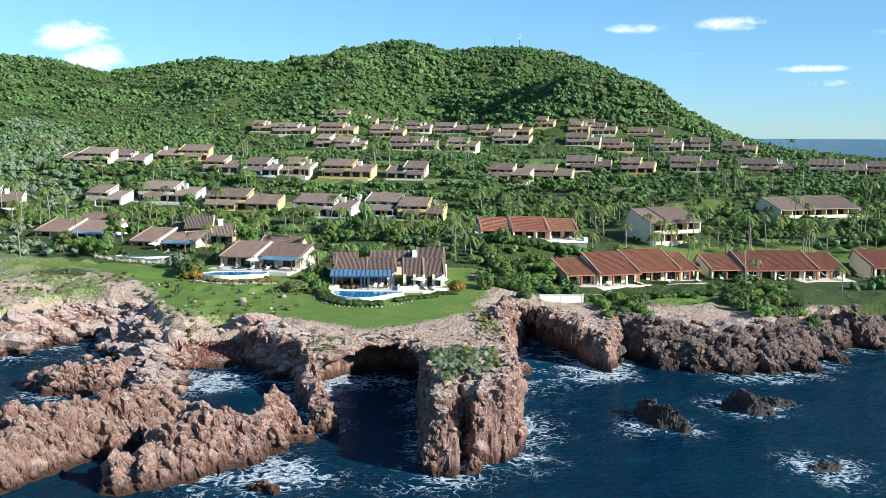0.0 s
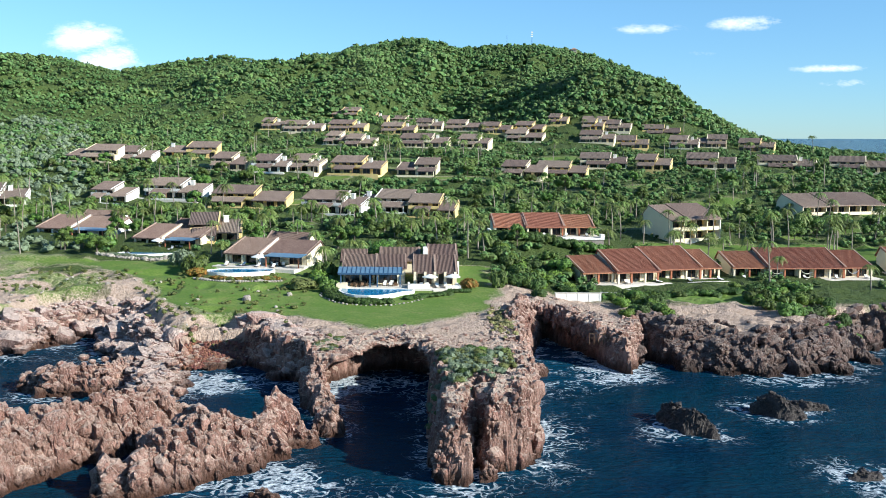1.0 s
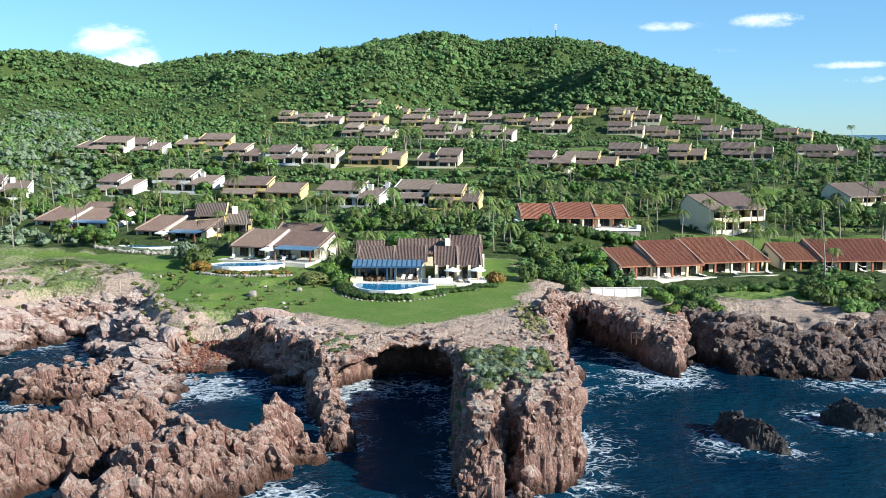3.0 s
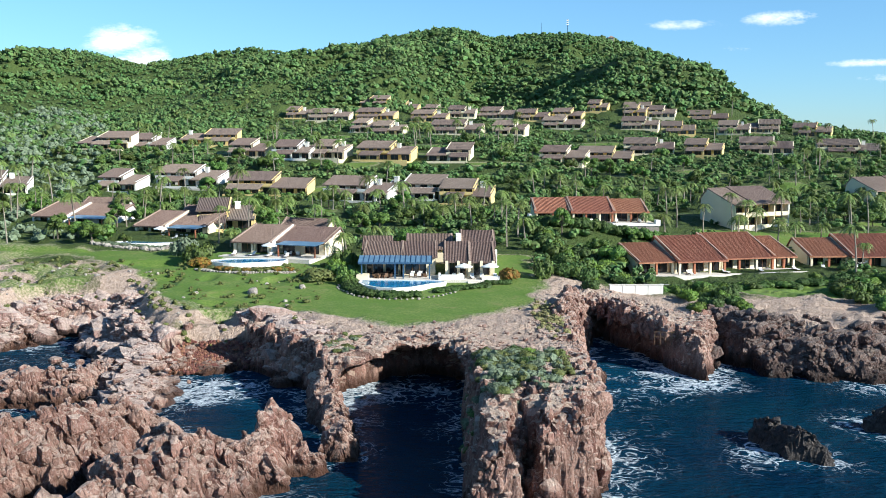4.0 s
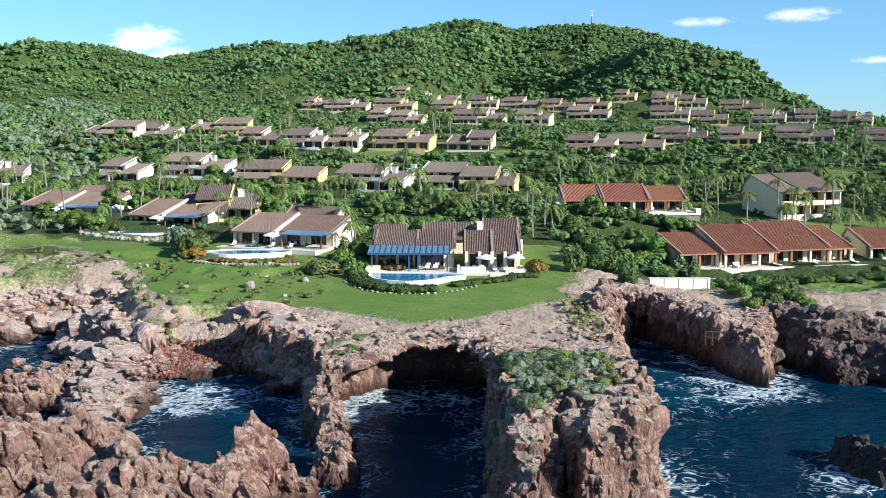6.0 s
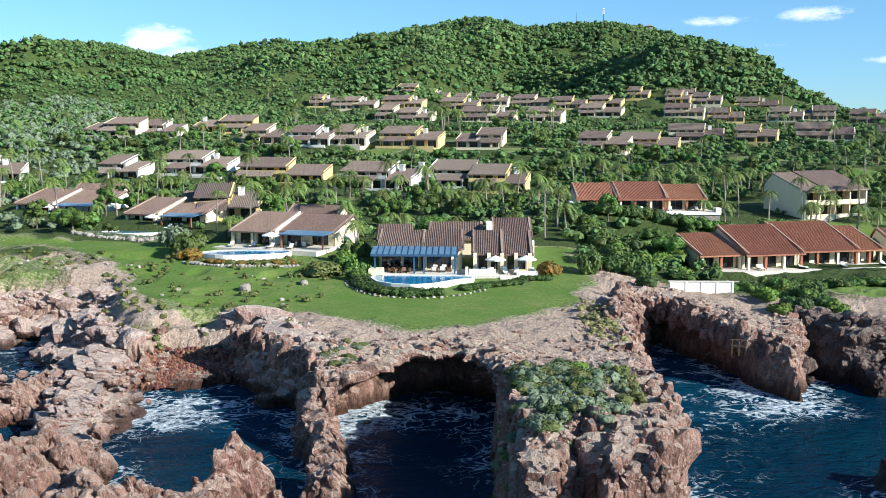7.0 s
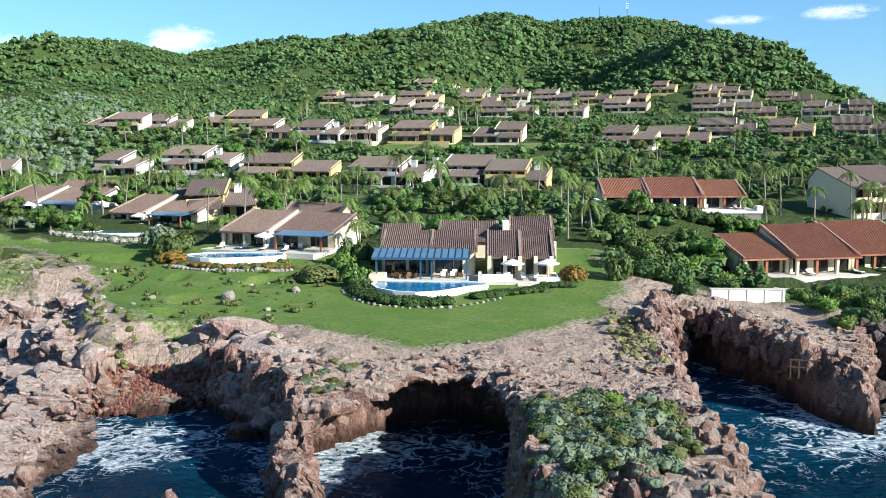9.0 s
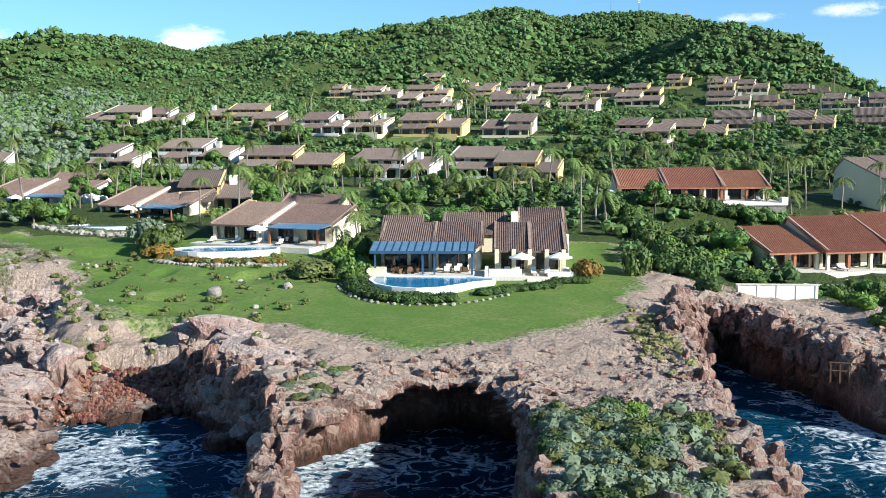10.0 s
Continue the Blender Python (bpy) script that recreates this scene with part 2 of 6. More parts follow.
def sea_material():
    m = bpy.data.materials.new("sea_water")
    m.use_nodes = True
    n, l = m.node_tree.nodes, m.node_tree.links
    b = n["Principled BSDF"]
    geo = n.new("ShaderNodeNewGeometry")
    pos = geo.outputs["Position"]
    at = n.new("ShaderNodeAttribute")
    at.attribute_name = "shore"
    f1, _ = node_noise(n, l, pos, 0.03, 0.35, 0.65, 3)
    deep = node_mix(n, l, f1, (0.0009, 0.0165, 0.039), (0.0014, 0.029, 0.050))
    shallow = n.new("ShaderNodeMapRange")
    shallow.inputs["From Min"].default_value, shallow.inputs["From Max"].default_value, shallow.inputs["To Max"].default_value = 0.2, 1.0, 0.75
    l.new(at.outputs["Fac"], shallow.inputs["Value"])
    col = node_mix(n, l, shallow.outputs[0], deep, (0.003, 0.055, 0.105))
    # lacy foam, thicker towards the rocks
    swirl = n.new("ShaderNodeTexNoise")
    swirl.inputs["Scale"].default_value, swirl.inputs["Detail"].default_value, swirl.inputs["Distortion"].default_value = 0.42, 9, 1.3
    l.new(pos, swirl.inputs["Vector"])
    ridge = n.new("ShaderNodeMath")
    ridge.operation = "SUBTRACT"
    l.new(swirl.outputs["Fac"], ridge.inputs[0])
    ridge.inputs[1].default_value = 0.5
    ab = n.new("ShaderNodeMath")
    ab.operation = "ABSOLUTE"
    l.new(ridge.outputs[0], ab.inputs[0])
    thick = n.new("ShaderNodeMath")
    thick.operation = "MULTIPLY"
    patch, _ = node_noise(n, l, pos, 0.09, 0.38, 0.62, 4)
    l.new(at.outputs["Fac"], thick.inputs[0])
    l.new(patch, thick.inputs[1])
    th2 = n.new("ShaderNodeMath")
    th2.operation = "MULTIPLY_ADD"
    l.new(thick.outputs[0], th2.inputs[0])
    th2.inputs[1].default_value, th2.inputs[2].default_value = 0.17, 0.0
    lace = n.new("ShaderNodeMath")
    lace.operation = "SUBTRACT"
    l.new(th2.outputs[0], lace.inputs[0])
    l.new(ab.outputs[0], lace.inputs[1])
    foam = n.new("ShaderNodeMapRange")
    foam.inputs["From Min"].default_value, foam.inputs["From Max"].default_value = -0.004, 0.05
    l.new(lace.outputs[0], foam.inputs["Value"])
    gate = n.new("ShaderNodeMath")
    gate.operation = "MULTIPLY"
    l.new(foam.outputs[0], gate.inputs[0])
    step = n.new("ShaderNodeMapRange")
    step.inputs["From Min"].default_value, step.inputs["From Max"].default_value = 0.02, 0.12
    l.new(thick.outputs[0], step.inputs["Value"])
    l.new(step.outputs[0], gate.inputs[1])
    # torn into bubbles and streaks
    torn, _ = node_noise(n, l, pos, 1.7, 0.36, 0.62, 7, 0.7)
    tear = n.new("ShaderNodeMath")
    tear.operation = "MULTIPLY"
    l.new(gate.outputs[0], tear.inputs[0])
    l.new(torn, tear.inputs[1])
    gate = tear
    col = node_mix(n, l, gate.outputs[0], col, (0.74, 0.80, 0.83))
    l.new(col, b.inputs["Base Color"])
    rr = n.new("ShaderNodeMapRange")
    rr.inputs["To Min"].default_value, rr.inputs["To Max"].default_value = 0.14, 0.8
    l.new(gate.outputs[0], rr.inputs["Value"])
    l.new(rr.outputs[0], b.inputs["Roughness"])
    b.inputs["IOR"].default_value = 1.33
    b.inputs["Specular IOR Level"].default_value = 0.05
    rip = n.new("ShaderNodeTexNoise")
    rip.inputs["Scale"].default_value, rip.inputs["Detail"].default_value, rip.inputs["Roughness"].default_value = 0.55, 5, 0.6
    st = n.new("ShaderNodeMapping")
    st.inputs["Rotation"].default_value, st.inputs["Scale"].default_value = (0, 0, 0.5), (1, 2.2, 1)
    l.new(pos, st.inputs[0])
    l.new(st.outputs[0], rip.inputs["Vector"])
    bp = n.new("ShaderNodeBump")
    bp.inputs["Strength"].default_value, bp.inputs["Distance"].default_value = 0.9, 0.9
    l.new(rip.outputs["Fac"], bp.inputs["Height"])
    l.new(bp.outputs[0], b.inputs["Normal"])
    return m


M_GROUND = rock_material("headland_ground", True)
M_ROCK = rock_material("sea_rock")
# M_ROCK again with its value raised, for the western shelf and ledge
M_SHELF = rock_material("brightened_shelf_rock", brightened=True)
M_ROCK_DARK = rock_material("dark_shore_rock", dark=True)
M_SEA = sea_material()
M_BLACK = mat("black_rock", (0.022, 0.018, 0.016), 0.6, (0.045, 0.034, 0.03), 0.8, (0.075, 0.06, 0.05), 3.0, 0.5, 2.2)
M_PEBBLE = mat("red_pebbles", (0.20, 0.075, 0.045), 0.7, (0.30, 0.14, 0.09), 3, (0.10, 0.04, 0.03), 9, 0.1, 6, vary=0.35, island=True)
M_STONE = mat("pale_stone", (0.30, 0.255, 0.205), 0.85, (0.20, 0.165, 0.13), 2, (0.40, 0.36, 0.31), 9, 0.08, 8, vary=0.2)
M_WHITE = mat("white_stucco", (0.78, 0.74, 0.66), 0.85, (0.70, 0.65, 0.56), 0.5, (0.82, 0.79, 0.73), 4, 0.01, 8)
M_CREAM = mat("cream_stucco", (0.78, 0.68, 0.48), 0.85, (0.70, 0.60, 0.42), 0.5, (0.76, 0.65, 0.45), 4, 0.01, 8)
M_YELLOW = mat("yellow_stucco", (0.74, 0.53, 0.20), 0.85, (0.66, 0.46, 0.17), 0.5, (0.78, 0.60, 0.28), 4, 0.01, 8)
# brown tile of the far roofs, distance haze lightened into its colour
M_HAZED_TILE = mat("hazed_brown_roof_tile", (0.165, 0.122, 0.097), 0.85, (0.215, 0.165, 0.135), 0.35, (0.125, 0.09, 0.072), 3, 0.02, 6, vary=0.2)
M_BROWN = mat("brown_roof_tile", (0.15, 0.098, 0.078), 0.85, (0.205, 0.145, 0.118), 0.35, (0.11, 0.068, 0.054), 3, 0.02, 6, vary=0.15)
M_RED = mat("red_roof_tile", (0.37, 0.155, 0.085), 0.85, (0.44, 0.21, 0.125), 0.4, (0.29, 0.115, 0.065), 3, 0.02, 6, vary=0.1)
M_TAN = mat("weathered_roof_tile", (0.33, 0.235, 0.175), 0.85, (0.40, 0.30, 0.23), 0.35, (0.25, 0.17, 0.13), 3, 0.02, 6, vary=0.1)
M_GLASS = mat("dark_glass", (0.02, 0.022, 0.025), 0.08, spec=0.6)
M_WOOD = mat("dark_timber", (0.10, 0.055, 0.03), 0.7, (0.16, 0.09, 0.05), 3, bump=0.01, bump_scale=20)
M_RUST = mat("rust_stucco", (0.38, 0.14, 0.07), 0.85, (0.30, 0.11, 0.06), 1.0)
M_PAVE = mat("pale_paving", (0.62, 0.56, 0.47), 0.7, (0.54, 0.47, 0.39), 1.2, (0.68, 0.63, 0.55), 5)
M_BLUE = mat("blue_glazed_roof", (0.085, 0.17, 0.25), 0.35, (0.13, 0.23, 0.31), 0.9, spec=0.4)
M_STEEL = mat("blue_steel", (0.05, 0.11, 0.19), 0.45, metal=0.3)
M_POOL = mat("pool_water", (0.01, 0.16, 0.34), 0.06, (0.015, 0.23, 0.42), 0.35, bump=0.03, bump_scale=1.2, spec=0.5)
M_CLOTH = mat("white_canvas", (0.80, 0.78, 0.73), 0.9, (0.72, 0.70, 0.65), 2)
M_BARK = mat("grey_bark", (0.20, 0.16, 0.12), 0.9, (0.13, 0.10, 0.075), 3, bump=0.03, bump_scale=8)
M_PALMBARK = mat("palm_bark", (0.33, 0.28, 0.22), 0.9, (0.22, 0.18, 0.14), 4, bump=0.02, bump_scale=10)
M_PALM = mat("palm_leaf", (0.16, 0.225, 0.05), 0.55, (0.24, 0.29, 0.08), 0.8, (0.05, 0.09, 0.015), 4, vary=0.3)
M_LEAF = mat("broad_leaf", (0.082, 0.148, 0.022), 0.6, (0.135, 0.205, 0.036), 0.6, (0.042, 0.09, 0.016), 3, vary=0.4)
M_LIME = mat("lime_leaf", (0.11, 0.19, 0.02), 0.6, (0.15, 0.23, 0.03), 0.8, (0.07, 0.13, 0.015), 4, vary=0.2)
M_SILVER = mat("silver_leaf", (0.15, 0.19, 0.105), 0.7, (0.205, 0.24, 0.15), 1.0, (0.10, 0.135, 0.08), 4, vary=0.2)
M_OLIVE = mat("olive_leaf", (0.13, 0.15, 0.04), 0.7, (0.18, 0.19, 0.06), 1.0, (0.08, 0.10, 0.025), 4, vary=0.2)
M_FLOWER = mat("orange_flower_leaf", (0.30, 0.10, 0.02), 0.7, (0.10, 0.12, 0.02), 1.5, vary=0.2)
M_WOODS = mat("hill_woods", (0.070, 0.140, 0.036), 0.8, (0.150, 0.210, 0.062), 0.022, (0.056, 0.115, 0.034), 0.2, vary=0.4, island=True)
M_HEDGE = mat("hedge_leaf", (0.055, 0.105, 0.02), 0.65, (0.085, 0.14, 0.03), 0.8, (0.035, 0.07, 0.014), 5, vary=0.2)
M_DRY = mat("dry_grass", (0.26, 0.23, 0.10), 0.9, (0.18, 0.18, 0.07), 1.5, vary=0.2, island=True)


# ---------------------------------------------------------------- mesh helpers
class Geo:
    """Vertices and faces gathered for one mesh."""

    def __init__(self):
        self.v, self.f = [], []

    def add(self, verts, faces):
        k = len(self.v)
        self.v += [tuple(q) for q in verts]
        self.f += [tuple(i + k for i in q) for q in faces]
        return self

    def box(self, x0, x1, y0, y1, z0, z1):
        return self.add([(x, y, z) for z in (z0, z1) for x, y in ((x0, y0), (x1, y0), (x1, y1), (x0, y1))],
                        [(3, 2, 1, 0), (4, 5, 6, 7), (0, 1, 5, 4), (1, 2, 6, 5), (2, 3, 7, 6), (3, 0, 4, 7)])

    def prism(self, outline, z0, z1):
        n = len(outline)
        return self.add([(x, y, z0) for x, y in outline] + [(x, y, z1) for x, y in outline],
                        [tuple(range(n - 1, -1, -1)), tuple(range(n, 2 * n))] + [(i, (i + 1) % n, n + (i + 1) % n, n + i) for i in range(n)])

    def side(self, x0, x1, outline):
        """An outline in y and z, drawn out along x."""
        n = len(outline)
        return self.add([(x0, y, z) for y, z in outline] + [(x1, y, z) for y, z in outline],
                        [tuple(range(n)), tuple(range(2 * n - 1, n - 1, -1))] + [(i, n + i, n + (i + 1) % n, (i + 1) % n) for i in range(n)])

    def tube(self, a, b, r0, r1, n=8):
        a, b = Vector(a), Vector(b)
        q = (b - a).to_track_quat("Z", "Y")
        ring = [q @ Vector((math.cos(k * math.tau / n), math.sin(k * math.tau / n), 0)) for k in range(n)]
        return self.add([a + r0 * p for p in ring] + [b + r1 * p for p in ring],
                        [tuple(range(n - 1, -1, -1)), tuple(range(n, 2 * n))] + [(k, (k + 1) % n, n + (k + 1) % n, n + k) for k in range(n)])

    def roof(self, x0, x1, y0, z0, y1, z1, thick=0.22, pitch=0.0):
        """A sloping slab from its eave (y0, z0) to its ridge (y1, z1), ribbed with tiles at the given pitch."""
        if pitch:
            n = max(2, round((x1 - x0) / pitch))
            xs = [(x0 + (x1 - x0) * (i + q) / n, hgt) for i in range(n) for q, hgt in ((0, 0.0), (0.2, 0.075), (0.5, 0.095), (0.8, 0.0))] + [(x1, 0.0)]
        else:
            xs = [(x0, 0.0), (x1, 0.0)]
        m = len(xs)
        verts = [(x, y0, z0 + hgt) for x, hgt in xs] + [(x, y1, z1 + hgt) for x, hgt in xs] + [(x0, y0, z0 - thick), (x1, y0, z0 - thick), (x0, y1, z1 - thick), (x1, y1, z1 - thick)]
        faces = [(i, i + 1, m + i + 1, m + i) for i in range(m - 1)]
        a, b, c, d = 2 * m, 2 * m + 1, 2 * m + 2, 2 * m + 3
        faces += [tuple([a, b] + list(range(m - 1, -1, -1))), tuple([d, c] + list(range(m, 2 * m))), (a, 0, m, c), (b, d, 2 * m - 1, m - 1), (a, c, d, b)]
        return self.add(verts, faces)

    def mesh(self, name, material=None, flat=True):
        me = bpy.data.meshes.new(name)
        me.from_pydata(self.v, [], self.f)
        if material:
            me.materials.append(material)
        if not flat:
            me.polygons.foreach_set("use_smooth", [True] * len(me.polygons))
        return me


def part(name, geo, material, parent, label="", flat=True):
    ob = new(name, geo.mesh(name, material, flat) if isinstance(geo, Geo) else geo)
    if parent:
        ob.parent = parent
    return tagged(ob, label)


def thing(name, m, label, category, group="", kind=""):
    ob = new(name)
    ob.matrix_basis = m
    return tagged(ob, label, category, group, kind)


def raw_mesh(name, verts, faces, material, flat=True):
    """A mesh from arrays; faces are rows of 3 or 4."""
    me = bpy.data.meshes.new(name)
    faces = np.asarray(faces, np.int32)
    k = faces.shape[1]
    me.vertices.add(len(verts))
    me.vertices.foreach_set("co", np.asarray(verts, np.float32).ravel())
    me.loops.add(faces.size)
    me.loops.foreach_set("vertex_index", faces.ravel())
    me.polygons.add(len(faces))
    me.polygons.foreach_set("loop_start", np.arange(0, faces.size, k, dtype=np.int32))
    me.polygons.foreach_set("loop_total", np.full(len(faces), k, np.int32))
    me.polygons.foreach_set("use_smooth", np.full(len(faces), not flat))
    me.update(calc_edges=True)
    if material:
        me.materials.append(material)
    return me


def height_at(x, y):
    return float(land(np.array([float(x)]), np.array([float(y)]))[0][0])

# ---------------------------------------------------------------- the lie of the land
def hash3(i, j, k):
    h = (i * 374761393 + j * 668265263 + k * 2147483647 + 1013904223) & 0xFFFFFFFF
    h = ((h ^ (h >> 13)) * 1274126177) & 0xFFFFFFFF
    return ((h ^ (h >> 16)) & 0xFFFF) / 65535.0


def vnoise(x, y, z=0.0):
    """Smooth value noise, -1 to 1."""
    x, y, z = np.broadcast_arrays(np.asarray(x, float), np.asarray(y, float), np.asarray(z, float))
    xi, yi, zi = np.floor(x).astype(np.int64), np.floor(y).astype(np.int64), np.floor(z).astype(np.int64)
    u, v, w = x - xi, y - yi, z - zi
    u, v, w = (q * q * (3 - 2 * q) for q in (u, v, w))
    total = 0.0
    for a in (0, 1):
        for b in (0, 1):
            for c in (0, 1):
                total = total + hash3(xi + a, yi + b, zi + c) * (u if a else 1 - u) * (v if b else 1 - v) * (w if c else 1 - w)
    return total * 2 - 1


def fbm(x, y, z=0.0, octaves=4, gain=0.5):
    total, amp = 0.0, 1.0
    for o in range(octaves):
        total = total + amp * vnoise(np.asarray(x) * 2 ** o + 17.3 * o, np.asarray(y) * 2 ** o - 9.1 * o, np.asarray(z) * 2 ** o)
        amp *= gain
    return total


def cells(x, y, z, size, seed=0.0):
    """A random value, -1 to 1, for each block of a warped lattice: sharp-edged facets."""
    wx = x / size + 0.8 * fbm(x / size / 1.7, y / size / 1.7, z / size / 1.7 + seed, 2)
    wy = y / size + 0.8 * fbm(x / size / 1.7 + 31, y / size / 1.7, z / size / 1.7 + seed, 2)
    wz = z / size + 0.8 * fbm(x / size / 1.7, y / size / 1.7 + 57, z / size / 1.7 + seed, 2)
    c = [np.floor(q).astype(np.int64) for q in np.broadcast_arrays(wx + 0.5 * wy, wy, wz + 0.2 * wx + seed)]
    return hash3(*c) * 2 - 1


def smooth(a, b, x):
    q = np.clip((x - a) / (b - a), 0, 1)
    return q * q * (3 - 2 * q)


def outline_distance(px, py, poly):
    """Distance to a closed outline, positive inside."""
    best = np.full(np.shape(px), 1e9)
    inside = np.zeros(np.shape(px), bool)
    for (ax, ay), (bx, by) in zip(poly, poly[1:] + poly[:1]):
        ex, ey = bx - ax, by - ay
        q = np.clip(((px - ax) * ex + (py - ay) * ey) / (ex * ex + ey * ey), 0, 1)
        best = np.minimum(best, np.hypot(px - ax - q * ex, py - ay - q * ey))
        if ay != by:
            inside ^= ((ay > py) != (by > py)) & (px < (bx - ax) * (py - ay) / (by - ay) + ax)
    return np.where(inside, best, -best)


COAST = [(-1500, 420), (-300, 215), (-150, 168), (-105, 160), (-77, 165), (-71, 172), (-68, 181), (-64, 181), (-59, 168),
         (-53, 161), (-46, 157), (-43, 158), (-33, 161), (-29.5, 158), (-23, 151), (-21.4, 144), (-18.5, 139), (-15.6, 142.5),
         (-14, 147), (-12, 152), (-8.5, 154), (-6, 151.5), (-3.4, 145), (-2.6, 132), (-2.0, 118), (-1.8, 109), (1.2, 108.5),
         (1.7, 112), (2.6, 121), (4.1, 112.5), (8, 114), (10, 122), (10.6, 143), (11.5, 160), (13, 181), (16, 184), (19, 175),
         (24, 164), (28, 159), (30, 165), (32, 174), (36, 167), (41, 162), (48, 160), (54, 162), (61, 162), (66, 170),
         (72, 178), (86, 186), (115, 193), (200, 205), (420, 260), (700, 420), (760, 1000), (300, 1500), (-1500, 1500)]
RIDGE_X = [-700, -365, -320, -272, -188, -132, -100, -86, -30, 3, 59, 90, 124, 170, 193, 231, 282, 333, 450, 700]
RIDGE_Z = [82, 103, 100, 90, 106, 98, 102, 112, 122, 112, 119, 113, 102, 85, 65, 42, 24, 16, 12, 10]
LAWN = [(-110, 218), (-78, 210), (-62, 198), (-55, 185), (-50, 176.5), (-38.5, 171), (-32, 171.5), (-23.5, 168.7), (-14, 162.3), (-5, 165),
        (1.5, 172), (6.8, 180), (8.6, 199), (6.0, 232), (-30, 232), (-60, 215), (-110, 235)]


def upland(x, y):
    """The height of the land, away from its cliffs."""
    west = np.interp(y, [140, 165, 178, 195, 215, 240, 270, 300, 330, 355, 400, 470, 520], [6.2, 6.4, 6.8, 7.9, 9.3, 11.3, 13, 15, 19.5, 24.5, 28, 34, 39])
    east = np.interp(y, [140, 178, 195, 215, 232, 245, 262, 300, 330, 355, 400, 470, 520], [6, 6, 5.9, 6, 6.6, 8.5, 10.8, 13, 17, 20, 24, 31, 35])
    knoll = 4.5 * np.exp(-((x - 21) / 17.0) ** 2 - ((y - 243) / 13.0) ** 2)
    low = west + (east - west) * smooth(6, 30, x) + knoll
    low = low - 9 * smooth(110, 280, x) * smooth(300, 440, y)
    top = np.interp(x * 800 / np.maximum(y, 300), RIDGE_X, RIDGE_Z) - 2.5
    q = np.clip((y - 480) / 400, 0, 1)
    base = 36 - 14 * smooth(110, 280, x)
    spurs = fbm(x / 95.0, y / 150.0, 3.1, 4) * 27 * np.clip((top - 30) / 60, 0.12, 1) * np.sin(np.pi * q)
    hill = base + (top - base) * q ** 1.25 + spurs
    hill = np.where(y > 880, top - (y - 880) * 0.16, hill)
    return np.where(y > 480, hill * smooth(480, 530, y) + low * (1 - smooth(480, 530, y)), low)


def land(x, y):
    """Height with cliffs, and the distance inland."""
    wx = x + 0.5 * fbm(x / 5.0, y / 5.0, 1.7, 3) + 0.35 * vnoise(x / 1.3, y / 1.3, 5.0)
    wy = y + 0.5 * fbm(x / 5.0, y / 5.0, 8.2, 3) + 0.35 * vnoise(x / 1.3, y / 1.3, 9.0)
    d = outline_distance(wx, wy, COAST)
    up = upland(x, y)
    near = (y < 215)
    stack = smooth(-7, -3, x) * (1 - smooth(10, 13, x)) * (1 - smooth(128, 150, y))
    up = up + 2.9 * stack - 2.6 * stack * smooth(121, 111, y)
    rough = np.where(near, fbm(x / 4.0, y / 4.0, 2.2, 4) * 0.55, fbm(x / 30.0, y / 30.0, 2.2, 3) * 0.8)
    lawn = smooth(-3.0, 3.0, outline_distance(x + 2.2 * vnoise(x / 3.0, y / 3.0, 4.4), y + 2.2 * vnoise(x / 3.0, y / 3.0, 6.6), LAWN)) * near
    up = up + rough * (1 - 0.93 * lawn)
    # stepped shelves on the western shore, sheer walls round the headland
    shelf = 1 - smooth(-40, -30, x) + smooth(34, 44, x)
    width = 2.2 + 7.5 * (1 - smooth(-40, -32, x)) + 5.0 * smooth(34, 44, x)
    beach = np.exp(-((x + 38) / 6.0) ** 2) * (y > 150) * (y < 175)
    width = (width + 3.5 * beach) * (1 - 0.45 * smooth(-6, -3, x) * (1 - smooth(10, 13, x)) * (y < 150))
    q = np.clip((d + 0.3) / width, -1, 1)
    step = q + 0.10 * np.sin(q * 14 + 3 * vnoise(x / 6.0, y / 6.0, 7.7)) * shelf
    h = np.where(d > -0.3, up * np.clip(step, 0, 1.05) ** np.where(shelf > 0.5, 0.8, 0.55), d * 1.6)
    h = np.minimum(h, up + 0.4)
    cove = smooth(-44.5, -42.5, x) * (1 - smooth(-33.5, -31, x)) * (y > 150) * (1 - smooth(163.5, 166.5, y))
    h = np.where(cove > 0, h + (np.minimum(h, 0.30 * (y - 157.0)) - h) * cove, h)
    return h, d, lawn

# ---------------------------------------------------------------- ground and sea
def spread(lo, hi, fine_lo, fine_hi, step, grow=1.12, most=14.0):
    mid = list(np.arange(fine_lo, fine_hi + step / 2, step))
    left, right, s = [], [], step
    p = fine_lo
    while p > lo:
        s = min(s * grow, most)
        p -= s
        left.append(p)
    p, s = mid[-1], step
    while p < hi:
        s = min(s * grow, most)
        p += s
        right.append(p)
    return np.array(left[::-1] + mid + right)


CRAGS = {}


def undercut(x, y, z):
    """How far the foot of the wall lies back under its brow, in x and y: the great cave of the headland and the eastern point."""
    w = smooth(-18.5, -15.5, x) * (1 - smooth(-4.2, -2.8, x)) * smooth(138, 143, y) * (1 - smooth(163, 168, y))
    cx, cy = x + 9.0, y - 141.0
    r = np.hypot(cx, cy) + 1e-6
    a = 7.0 * w * smooth(5.4, 3.6, z)
    e = smooth(11, 14, x) * (1 - smooth(22, 26, x)) * smooth(157, 161, y) * (1 - smooth(190, 195, y)) * smooth(4.6, 2.6, z) * 3.6
    return a * cx / r + 0.45 * e, a * cy / r + 0.9 * e


